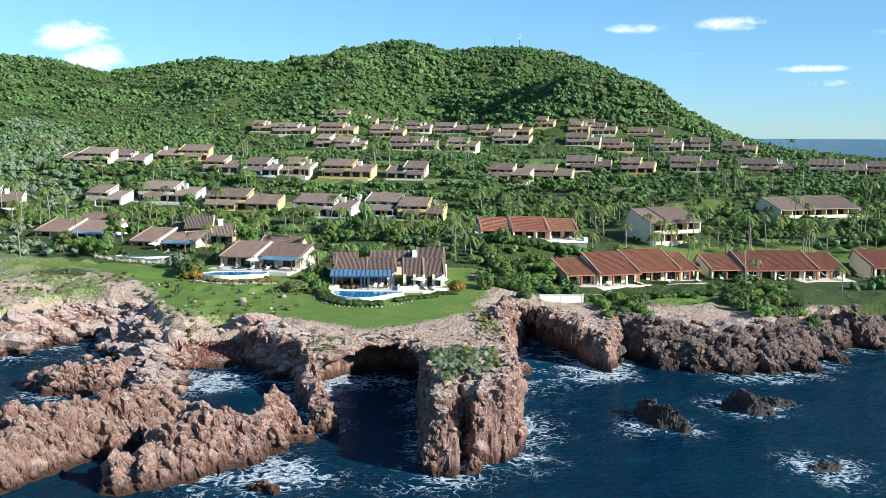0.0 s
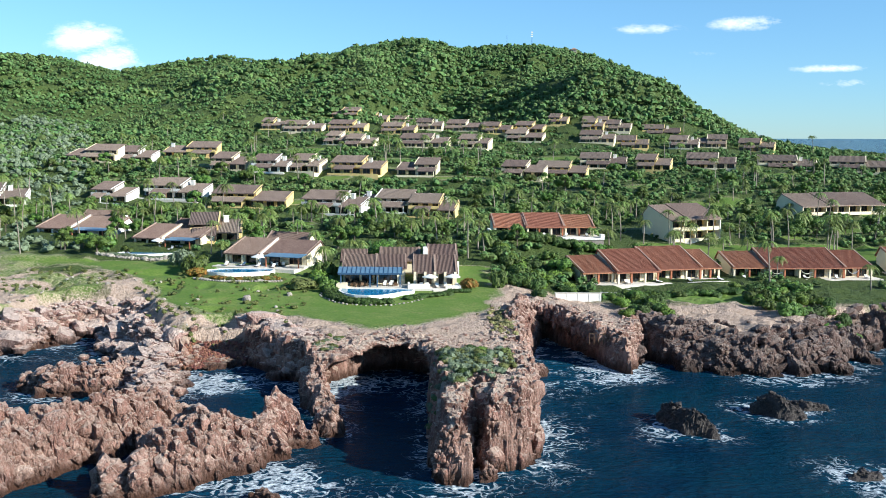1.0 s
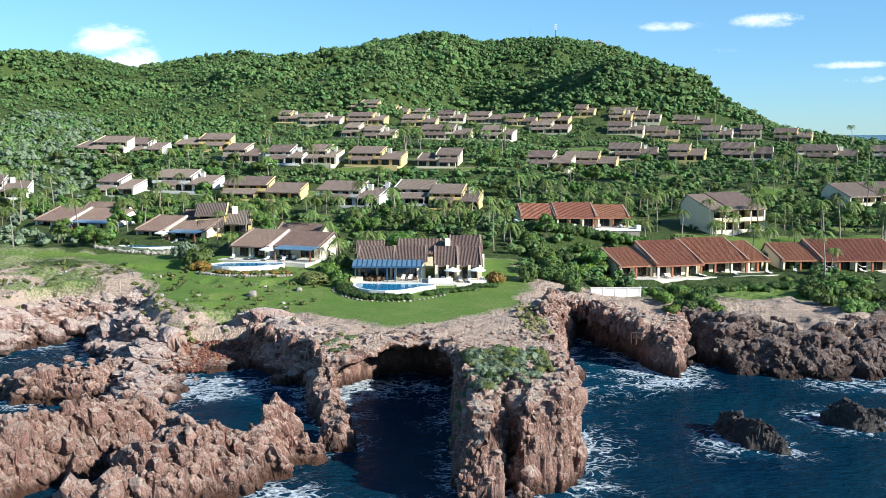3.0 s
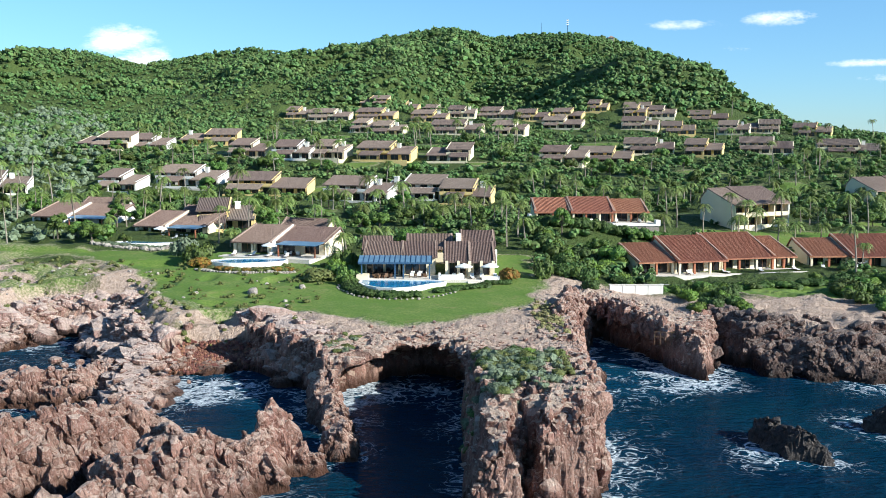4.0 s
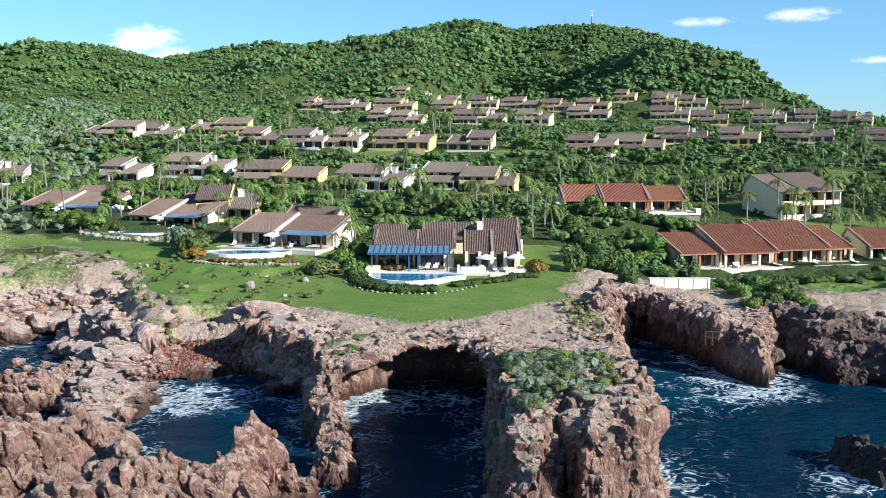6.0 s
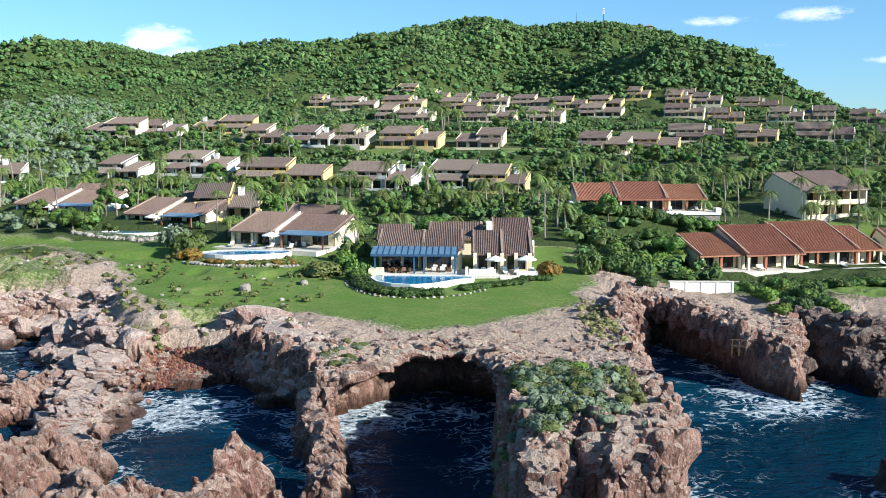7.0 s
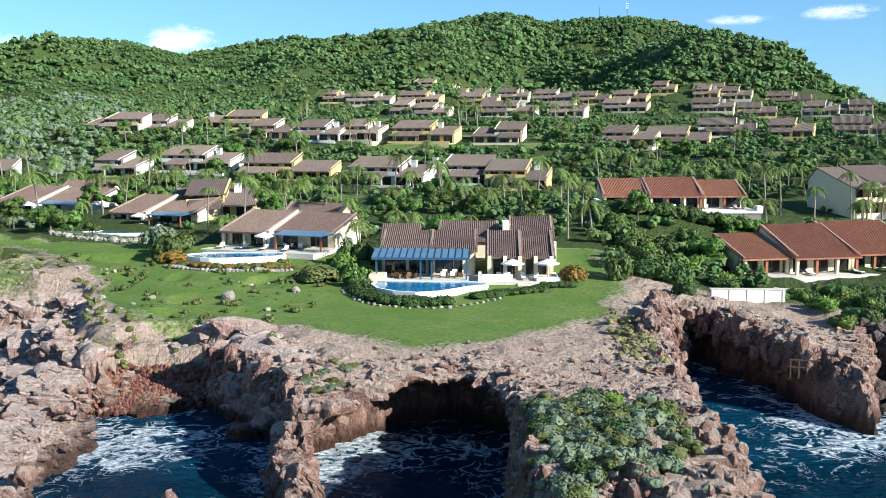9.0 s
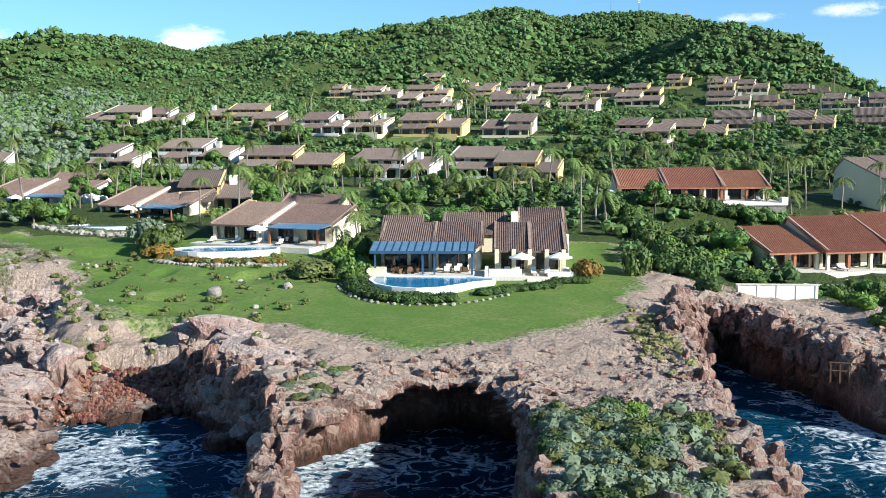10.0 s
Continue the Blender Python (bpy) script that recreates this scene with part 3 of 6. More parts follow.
def make_ground():
    xs, ys = spread(-1300, 760, -78, 62, 0.30, 1.06), spread(80, 1300, 105, 170, 0.30, 1.025, 12)
    gx, gy = np.meshgrid(xs, ys)
    h, d, lawn = land(gx, gy)
    # craggy relief pushed sideways on the cliffs
    crag = (1 - smooth(2.0, 9.0, d)) * (gy < 215) * (1 - 0.5 * smooth(-34, -30, gx))
    block = 1.3 * cells(gx, gy, h * 0.5, 6.5, 2.0) + 0.7 * cells(gx, gy, h * 0.7, 3.2) + 0.45 * cells(gx, gy, h * 0.7, 1.5, 5.0)
    block = block + 0.3 * cells(gx, gy, h, 0.8, 8.0)
    vx = gx + crag * (0.5 * fbm(gx / 2.6, gy / 2.6, h / 1.6, 5, 0.6) + 0.6 * block)
    vy = gy + crag * (0.5 * fbm(gx / 2.6 + 40, gy / 2.6, h / 1.6, 5, 0.6) - 0.65 * block)
    vz = h + crag * (0.3 * fbm(gx / 1.7, gy / 1.7, 3.0, 3) + (0.6 * cells(gx, gy, 0.0 * gx, 2.6, 9.0) + 0.35 * cells(gx, gy, 0.0 * gx, 1.1, 3.0)) * smooth(0.5, 3.0, h))
    east = smooth(30, 44, gx) * crag
    vz = vz + east * 1.5 * fbm(gx / 5.0, gy / 5.0, 6.0, 3) * smooth(0.3, 2.0, h)
    # sea caves: the foot of the wall lies back under its brow
    ux, uy = undercut(gx, gy, h)
    vx, vy = vx + ux, vy + uy
    inlet = (gx > -46) & (gx < -31) & (gy > 153) & (gy < 166.5)
    ragged = (crag > 0.12) & (h > 0.5) & (np.hypot(ux, uy) < 0.5) & ~inlet
    for key, where in (("west", ragged & (gx < -22)), ("brow", ragged & (gx >= -22) & (gx < 32)), ("east", ragged & (gx >= 30))):
        CRAGS[key] = np.stack([vx[where], vy[where], vz[where]], 1)
    ny, nx = gx.shape
    idx = np.arange(ny * nx).reshape(ny, nx)
    quads = np.stack([idx[:-1, :-1], idx[:-1, 1:], idx[1:, 1:], idx[1:, :-1]], -1).reshape(-1, 4)
    hq = np.max(vz.ravel()[quads], 1)
    quads = quads[hq > -2.5]
    used = np.unique(quads)
    remap = np.zeros(ny * nx, np.int64)
    remap[used] = np.arange(len(used))
    verts = np.stack([vx.ravel(), vy.ravel(), vz.ravel()], 1)[used]
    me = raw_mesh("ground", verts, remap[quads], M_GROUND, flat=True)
    east_lawn = smooth(0, 3, outline_distance(gx, gy, [(34, 196), (47, 187), (64, 190), (66, 205), (48, 206)]))
    east_lawn = np.maximum(east_lawn, smooth(0, 4, outline_distance(gx, gy, [(40, 236), (140, 240), (150, 262), (45, 256)])))
    red = np.maximum(lawn, east_lawn)
    bands = smooth(0.25, 0.6, vnoise(gx / 22.0, gy / 7.0, 3.3)) * smooth(255, 265, gy) * (1 - smooth(440, 470, gy))
    red = np.maximum(red, bands * 0.9)
    # rough grass between the stones of the western slope
    meadow = smooth(-0.25, 0.35, fbm(gx / 9.0, gy / 6.0, 21.0, 3)) * smooth(5, 10, d) * (1 - smooth(-34, -26, gx)) * (gy < 225)
    red = np.maximum(red, 0.62 * meadow)
    soil = smooth(3.0, 6.5, d) * (1 - lawn) * (gy < 215)
    scrub = smooth(196, 210, gy + 14 * smooth(10, 30, gx)) * (1 - red)
    scrub = np.maximum(scrub, smooth(0.25, 0.6, vnoise(gx / 7.0, gy / 5.0, 12.0)) * smooth(5, 9, d) * (1 - smooth(-40, -30, gx)) * 0.55)
    tone = smooth(34, 46, gx) * 0.9
    cover = np.stack([red, soil, scrub, tone], -1).reshape(-1, 4)[used]
    at = me.attributes.new("cover", "FLOAT_COLOR", "POINT")
    at.data.foreach_set("color", cover.astype(np.float32).ravel())
    return tagged(new("ground", me), "rocky headland with lawns rising to green hills", "ground", kind="structure")


the_ground = make_ground()


def make_cliffs():
    """The sheer rock faces of the headland and the eastern shore, one skin that runs along the waterline."""
    lo, hi = COAST.index((-33, 161)), COAST.index((115, 193))
    line = []
    for (ax, ay), (bx, by) in zip(COAST[lo:hi], COAST[lo + 1:hi + 1]):
        n = max(1, round(math.hypot(bx - ax, by - ay) / 0.3))
        line += [(ax + (bx - ax) * i / n, ay + (by - ay) * i / n) for i in range(n)]
    p = np.array(line)
    for _ in range(3):
        p[1:-1] = (p[:-2] + 2 * p[1:-1] + p[2:]) / 4
    t = np.gradient(p, axis=0)
    t /= np.linalg.norm(t, axis=1)[:, None]
    out = np.stack([t[:, 1], -t[:, 0]], 1)
    for _ in range(6):
        out[1:-1] = (out[:-2] + 2 * out[1:-1] + out[2:]) / 4
    out /= np.linalg.norm(out, axis=1)[:, None]
    inland = p - 3.4 * out
    top = land(inland[:, 0], inland[:, 1])[0]
    for _ in range(4):
        top[1:-1] = (top[:-2] + 2 * top[1:-1] + top[2:]) / 4
    levels = 34
    q = np.linspace(0, 1, levels)[None, :]
    z = -1.3 + (top[:, None] + 1.2) * np.minimum(q / 0.82, 1.0)
    px_, py_ = np.repeat(p[:, :1], levels, 1), np.repeat(p[:, 1:], levels, 1)
    grain = z * 0.25
    rough = 0.75 * cells(px_, py_, grain, 2.6, 3.0) + 0.45 * cells(px_, py_, z * 0.8, 1.1, 6.0) + 0.22 * cells(px_, py_, z, 0.55, 2.0)
    rough = rough + 0.7 * fbm(px_ / 3.5, py_ / 3.5, z / 7.0, 4) + 0.25 * fbm(px_, py_, z * 0.6, 3)
    back = np.clip((q - 0.80) / 0.2, 0, 1)
    east = smooth(30, 40, px_)
    lean = 1.3 * (1 - np.minimum(q / 0.82, 1.0)) * (0.5 + 0.8 * east) - 1.1 * east * np.minimum(q / 0.82, 1.0)
    shift = -0.55 + lean + 0.75 * rough * (1 - back) - 3.4 * back
    vx, vy = px_ + out[:, :1] * shift, py_ + out[:, 1:] * shift
    ux, uy = undercut(vx, vy, z)
    vx, vy = vx + ux, vy + uy
    vz = z + (0.45 * cells(px_, py_, 0 * z, 1.3, 4.0) + 0.3 * fbm(px_ / 1.2, py_ / 1.2, 2.0, 3)) * np.clip((q - 0.6) / 0.25, 0, 1) * (1 - back ** 2) - 0.35 * back ** 3
    n = len(p)
    idx = np.arange(n * levels).reshape(n, levels)
    quads = np.stack([idx[:-1, :-1], idx[1:, :-1], idx[1:, 1:], idx[:-1, 1:]], -1)
    mid = p[:-1]
    gap = (np.abs(mid[:, 0] - 16) < 2.6) & (mid[:, 1] > 178)
    quads = quads[~gap].reshape(-1, 4)
    skin = (z > 0.4) & (np.hypot(ux, uy) < 0.4) & (q < 0.9) & ~((px_ > -17.5) & (px_ < -2.6) & (py_ > 141))
    for key, where in (("wall", skin & (px_ < 32)), ("east_wall", skin & (px_ >= 32))):
        CRAGS[key] = np.stack([vx[where], vy[where], vz[where]], 1)
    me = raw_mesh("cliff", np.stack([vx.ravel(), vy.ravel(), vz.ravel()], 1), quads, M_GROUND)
    at = me.attributes.new("cover", "FLOAT_COLOR", "POINT")
    zero = np.zeros_like(vx)
    at.data.foreach_set("color", np.stack([zero, zero, zero, smooth(34, 46, px_) * 0.9], -1).astype(np.float32).ravel())
    return tagged(new("cliff", me), "sheer blocky red-brown cliffs above the sea", "cliff", kind="structure")


the_cliff = make_cliffs()

def ico(level=1):
    bm = bmesh.new()
    bmesh.ops.create_icosphere(bm, subdivisions=level, radius=1)
    v = np.array([q.co[:] for q in bm.verts])
    f = np.array([[q.index for q in p.verts] for p in bm.faces])
    bm.free()
    return v, f


ICO1, ICO2 = ico(1), ico(2)


def split_stone(seed):
    """A stone broken along flat joints: a ball cut by a few planes."""
    r = np.random.default_rng(seed)
    v, f = ICO2
    planes = np.concatenate([np.eye(3), -np.eye(3), r.standard_normal((4, 3))])
    planes = planes + 0.22 * r.standard_normal(planes.shape)
    planes /= np.linalg.norm(planes, axis=1)[:, None]
    far = np.concatenate([r.uniform(0.75, 1.0, 6), r.uniform(0.85, 1.15, 4)])
    reach = far[None, :] / np.maximum(v @ planes.T, 0.05)
    return v * np.minimum(reach.min(1), 1.5)[:, None], f


SPLIT = [split_stone(40 + k) for k in range(12)]


def block_place(r, x, y, z, size, shape, dip):
    """Where one angular block is bedded: leaning with the strata, its faces along the rock's joints."""
    s = size * min(2.0, math.exp(r.normal(0, 0.42)))
    turn = Matrix.Rotation(dip + r.normal(0, 0.14), 3, "Y") @ Matrix.Rotation(r.normal(0, 0.16), 3, "X") @ Matrix.Rotation(0.45 + 1.5708 * r.integers(4) + r.normal(0, 0.22), 3, "Z")
    return turn, s * np.array(shape) * r.uniform(0.75, 1.3, 3), (x, y, z - 0.3 * s)


def rubble(name, points, count, size, shape, dip, seed, material):
    """Countless angular blocks bedded in a rock face, one mesh."""
    r = np.random.default_rng(seed)
    vs, fs, k = [], [], 0
    for x, y, z in points[r.integers(len(points), size=count)]:
        v, f = SPLIT[r.integers(12)]
        turn, scale, spot = block_place(r, x, y, z, size, shape, dip)
        vs.append((v * scale) @ np.array(turn).T + spot)
        fs.append(f + k)
        k += len(v)
    return raw_mesh(name, np.concatenate(vs), np.concatenate(fs), material)


BLOCKS = {}


def rock_blocks(parent, points, count, size, shape, dip, seed, material):
    """Blocks large enough to tell apart, each a part of its rock."""
    r = np.random.default_rng(seed)
    for x, y, z in points[r.integers(len(points), size=count)]:
        k = int(r.integers(12))
        if (k, material.name) not in BLOCKS:
            BLOCKS[k, material.name] = raw_mesh("rock_block", SPLIT[k][0], SPLIT[k][1], material)
        turn, scale, spot = block_place(r, x, y, z, size, shape, dip)
        ob = part("rock_block", BLOCKS[k, material.name], None, parent)
        ob.matrix_basis = Matrix.LocRotScale(Vector(spot), turn.to_quaternion(), Vector(scale))


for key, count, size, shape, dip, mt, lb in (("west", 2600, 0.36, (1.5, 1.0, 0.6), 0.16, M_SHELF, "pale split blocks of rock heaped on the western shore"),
                                             ("brow", 1900, 0.20, (1.3, 1.0, 0.6), 0.1, M_ROCK, "broken reddish slabs along the headland's brow"),
                                             ("wall", 3000, 0.30, (0.85, 0.85, 1.4), 0.07, M_ROCK, "upright fractured blocks of the red cliff face"),
                                             ("east", 1300, 0.50, (1.3, 1.0, 0.8), -0.3, M_ROCK_DARK, "dark craggy rocks on the eastern shore"),
                                             ("east_wall", 1300, 0.55, (1.0, 0.9, 1.2), -0.3, M_ROCK_DARK, "dark fractured blocks of the eastern cliff")):
    tagged(new("broken_rock", rubble("broken_rock", CRAGS[key], count, size, shape, dip, 60 + count, mt)), lb, "rocks", kind="stuff")
rock_blocks(the_cliff, CRAGS["wall"], 150, 0.62, (0.8, 0.8, 1.3), 0.07, 5, M_ROCK)
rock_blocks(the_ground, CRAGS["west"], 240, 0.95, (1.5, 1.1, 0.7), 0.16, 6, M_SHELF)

ROCK_SPOTS = [(-45, 128, 17), (-28, 115, 12), (-55, 145, 10), (30, 129, 6), (45, 138, 7), (-16, 127, 5), (-20, 107, 9), (46, 112, 5), (14, 159, 5), (28, 157, 4), (20, 163, 14), (17, 172, 9), (-34, 153, 14), (-27, 149, 9), (18, 160, 15), (52, 157, 8), (-24, 108, 9)]


def make_sea():
    xs, ys = spread(-4600, 4600, -110, 120, 1.5, 1.22, 700), spread(-1500, 4850, 80, 200, 1.5, 1.22, 700)
    gx, gy = np.meshgrid(xs, ys)
    d = -outline_distance(gx, gy, COAST)
    shore = np.exp(-np.maximum(d, 0) / 3.6)
    for x, y, r in ROCK_SPOTS:
        shore = np.maximum(shore, np.exp(-np.maximum(np.hypot(gx - x, gy - y) - r * 0.62, 0) / 2.2) * 0.74)
    shore = shore * (1 - 0.4 * smooth(-17, -14, gx) * (1 - smooth(-4, -1, gx)) * (gy > 112) * (gy < 160))
    z = 0.16 * fbm(gx / 6.0, gy / 3.0, 1.0, 3) * np.exp(-np.hypot(gx, gy - 120) / 250)
    # the far water follows the eye's horizon, which lies beyond the mesh's edge
    far = np.hypot(gx, gy)
    z = z + np.clip((far - 1500) / 3300, 0, None) ** 2 * 21
    ny, nx = gx.shape
    idx = np.arange(ny * nx).reshape(ny, nx)
    quads = np.stack([idx[:-1, :-1], idx[:-1, 1:], idx[1:, 1:], idx[1:, :-1]], -1).reshape(-1, 4)
    me = raw_mesh("water", np.stack([gx.ravel(), gy.ravel(), z.ravel()], 1), quads, M_SEA, flat=False)
    at = me.attributes.new("shore", "FLOAT", "POINT")
    at.data.foreach_set("value", shore.astype(np.float32).ravel())
    return tagged(new("water", me), "deep blue sea with white foam along the rocks", "sea", kind="structure")


make_sea()


# ---------------------------------------------------------------- rocks in the sea
def rock_mass(spine, label, step=0.2, material=None, jag=1.0, seed=0.0, slabs=0.0):
    """A craggy ridge of rock along a spine of (x, y, crest height, half width)."""
    sp = np.array(spine, float)
    x0, y0 = (sp[:, :2] - sp[:, 3:4] - 2).min(0)
    x1, y1 = (sp[:, :2] + sp[:, 3:4] + 2).max(0)
    gx, gy = np.meshgrid(np.arange(x0, x1, step), np.arange(y0, y1, step))
    wx = gx + 0.8 * fbm(gx / 3.0, gy / 3.0, seed, 3)
    wy = gy + 0.8 * fbm(gx / 3.0, gy / 3.0, seed + 9, 3)
    h = np.full(gx.shape, -3.0)
    for (ax, ay, ah, aw), (bx, by, bh, bw) in zip(sp[:-1], sp[1:]):
        ex, ey = bx - ax, by - ay
        q = np.clip(((wx - ax) * ex + (wy - ay) * ey) / (ex * ex + ey * ey + 1e-9), 0, 1)
        d = np.hypot(wx - ax - q * ex, wy - ay - q * ey) / (aw + (bw - aw) * q)
        top = ah + (bh - ah) * q
        h = np.maximum(h, np.where(d < 1, top * np.clip(1 - d ** 1.6, 0, 1) ** 0.75, (1 - d) * 3))
    teeth = fbm(gx / 2.2, gy / 2.2, seed + 3, 4)
    blocks = np.abs(fbm((gx + gy * 0.6) / 2.6, (gy - gx * 0.6) / 6.0, seed + 5, 3))
    h = np.where(h > -1.5, h + jag * (0.45 * teeth + 0.9 * (0.35 - blocks)) * np.clip(h * 0.4 + 0.4, 0.1, 1), h)
    if slabs:
        h = np.where(h > 0, np.floor(h / slabs) * slabs + slabs * smooth(0.55, 1.0, h / slabs % 1.0), h)
    block = cells(gx, gy, h * 0.6, 1.8, seed) + 0.5 * cells(gx, gy, h * 0.6, 0.9, seed + 3)
    keep = np.clip(h * 0.5, 0, 1)
    h = h + keep * jag * (0.42 * cells(gx + 0.5 * gy, gy, 0.0 * gx, 2.2, seed + 4) + 0.2 * cells(gx + 0.5 * gy, gy, 0.0 * gx, 0.9, seed + 6) + 0.1 * fbm(gx / 0.8, gy / 0.8, seed, 3))
    vx = gx + 0.4 * fbm(gx / 1.6, gy / 1.6, h + seed, 3) + 0.3 * keep * block
    vy = gy + 0.4 * fbm(gx / 1.6 + 30, gy / 1.6, h + seed, 3) - 0.35 * keep * block
    ny, nx = gx.shape
    idx = np.arange(ny * nx).reshape(ny, nx)
    quads = np.stack([idx[:-1, :-1], idx[:-1, 1:], idx[1:, 1:], idx[1:, :-1]], -1).reshape(-1, 4)
    quads = quads[np.max(h.ravel()[quads], 1) > -1.6]
    used = np.unique(quads)
    remap = np.zeros(ny * nx, np.int64)
    remap[used] = np.arange(len(used))
    me = raw_mesh("rock_outcrop", np.stack([vx.ravel(), vy.ravel(), h.ravel()], 1)[used], remap[quads], material or M_ROCK)
    ob = tagged(new("rock_outcrop", me), label, "rock")
    solid = h > 0.35
    area = solid.sum() * step * step
    pts = np.stack([vx[solid], vy[solid], h[solid]], 1)
    dark = material is M_BLACK or material is M_ROCK_DARK
    small = float(np.clip(area / 120.0, 0.35, 1.0))
    shape, dip = ((1.7, 1.2, 0.4), 0.12) if slabs else ((0.9, 0.8, 1.15), -0.42)
    rock_blocks(ob, pts, int(min(90, 12 + area * 0.35)), 0.66 * small, shape, dip, int(seed) + 300, material or M_ROCK)
    tagged(part("rubble", rubble("rubble", pts, int(60 + area * 2.4), 0.34 * small, shape, dip, int(seed) + 400, material or M_ROCK), None, ob), "dark jagged rubble" if dark else "angular fractured rubble", kind="stuff")
    return ob


rock_mass([(-50, 103, 4.5, 3.4), (-46, 112, 6.6, 3.8), (-41, 119, 6.2, 4.0), (-38, 126, 5.0, 3.4), (-37.5, 130, 3.4, 3)], "long jagged red-brown rock ridge in the sea", seed=2.0, jag=1.1)
rock_mass([(-58, 106, 3.5, 3), (-54, 113, 5.5, 3.5), (-49.5, 119, 4.5, 2.5)], "low red-brown rock fin in the sea", seed=7.0)
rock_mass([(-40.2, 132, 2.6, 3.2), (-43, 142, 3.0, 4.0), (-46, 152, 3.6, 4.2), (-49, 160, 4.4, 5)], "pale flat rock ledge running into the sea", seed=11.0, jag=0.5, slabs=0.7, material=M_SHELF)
rock_mass([(-61, 147, 2.0, 2.4), (-57, 143.5, 3.6, 3.2), (-52, 146, 3.4, 3.0), (-49, 152, 3.6, 2.6)], "cluster of rounded brown rocks at the shore", seed=15.0, jag=0.9)
rock_mass([(-35, 104.5, 2.2, 3), (-31.5, 108, 4.8, 4), (-28, 113, 6.6, 4.5), (-24.5, 115, 5.0, 3.8), (-22, 117, 4.2, 2.6)], "broad jagged red-brown rock in the surf", seed=21.0, jag=1.15)
rock_mass([(-22.4, 117.5, 4.0, 2.5), (-21.0, 121.5, 7.0, 2.3), (-18.6, 121.5, 1.6, 2.2)], "pointed red-brown rock spire in the sea", seed=25.0, jag=0.8)
rock_mass([(-16.3, 128.5, 3.4, 1.6), (-15.4, 125.6, 3.2, 1.3)], "small upright rock beside the headland", seed=27.0, jag=0.4)
rock_mass([(-20, 140, 4.5, 2.0), (-18, 136.5, 2.8, 1.8), (-16.5, 133, 1.8, 1.3)], "stacked boulders at the headland's foot", seed=29.0, jag=0.7)
rock_mass([(28.2, 133.8, 2.0, 1.2), (29.8, 130.8, 2.7, 1.3), (31.4, 127.4, 2.8, 1.2), (32.4, 125.6, 1.2, 0.8)], "black wet rock islet in the sea", material=M_BLACK, seed=31.0, jag=0.8)
rock_mass([(42, 138.5, 2.4, 1.7), (44.2, 136.5, 2.6, 1.7), (46, 135.4, 1.4, 1.2)], "black wet rock islet with foam round it", material=M_BLACK, seed=35.0, jag=0.7)
rock_mass([(47.6, 140, 0.9, 1.0), (51, 139, 1.1, 1.0)], "low black rock in the sea", material=M_BLACK, seed=37.0, jag=0.4)
rock_mass([(45, 112.8, 0.7, 1.2), (47, 112.2, 0.6, 1.0)], "rock awash in the waves", material=M_BLACK, seed=39.0, jag=0.4)
rock_mass([(12.6, 158, 1.6, 1.2), (13.8, 157, 1.8, 1.2)], "small brown rock in the cove", seed=41.0, jag=0.5)
rock_mass([(4.0, 109.5, 1.6, 0.9), (4.6, 110.5, 2.0, 0.9)], "small red rock at the foot of the stack", seed=43.0, jag=0.4)
rock_mass([(-27.5, 153.5, 1.0, 1.2), (-26.4, 153, 1.3, 1.1)], "dark rock in the shaded inlet", seed=45.0, jag=0.4)
rock_mass([(9.8, 169, 7.4, 1.8), (11.2, 176, 7.9, 2.4), (12.6, 182, 8.0, 2.6), (12.0, 187, 7.6, 2.0)], "weathered brown rock outcrop above the cove", seed=83.0, jag=0.8)
for i, (ax, ay, bx, by, top) in enumerate(((34.5, 173, 38.5, 161.5, 5.6), (39.5, 171, 44.5, 159.5, 5.8), (45, 170, 50.5, 158.5, 6.0), (50.5, 171, 56, 160, 5.6), (57, 173, 63, 161, 6.2),
                                            (64, 179, 71, 168.5, 6.0), (74, 187, 83, 178.5, 6.4))):
    rock_mass([(ax, ay, top, 2.6), ((ax + bx) / 2, (ay + by) / 2, top * 0.8, 2.3), (bx, by, 1.5, 1.5)], "steep dark rock buttress running down to the sea", seed=51.0 + 4 * i, jag=1.2, material=M_ROCK_DARK, step=0.25)
rock_mass([(-20.2, 104, 0.8, 1.3), (-18.6, 103.4, 0.9, 1.2)], "small rock in white surf", seed=47.0, jag=0.5)


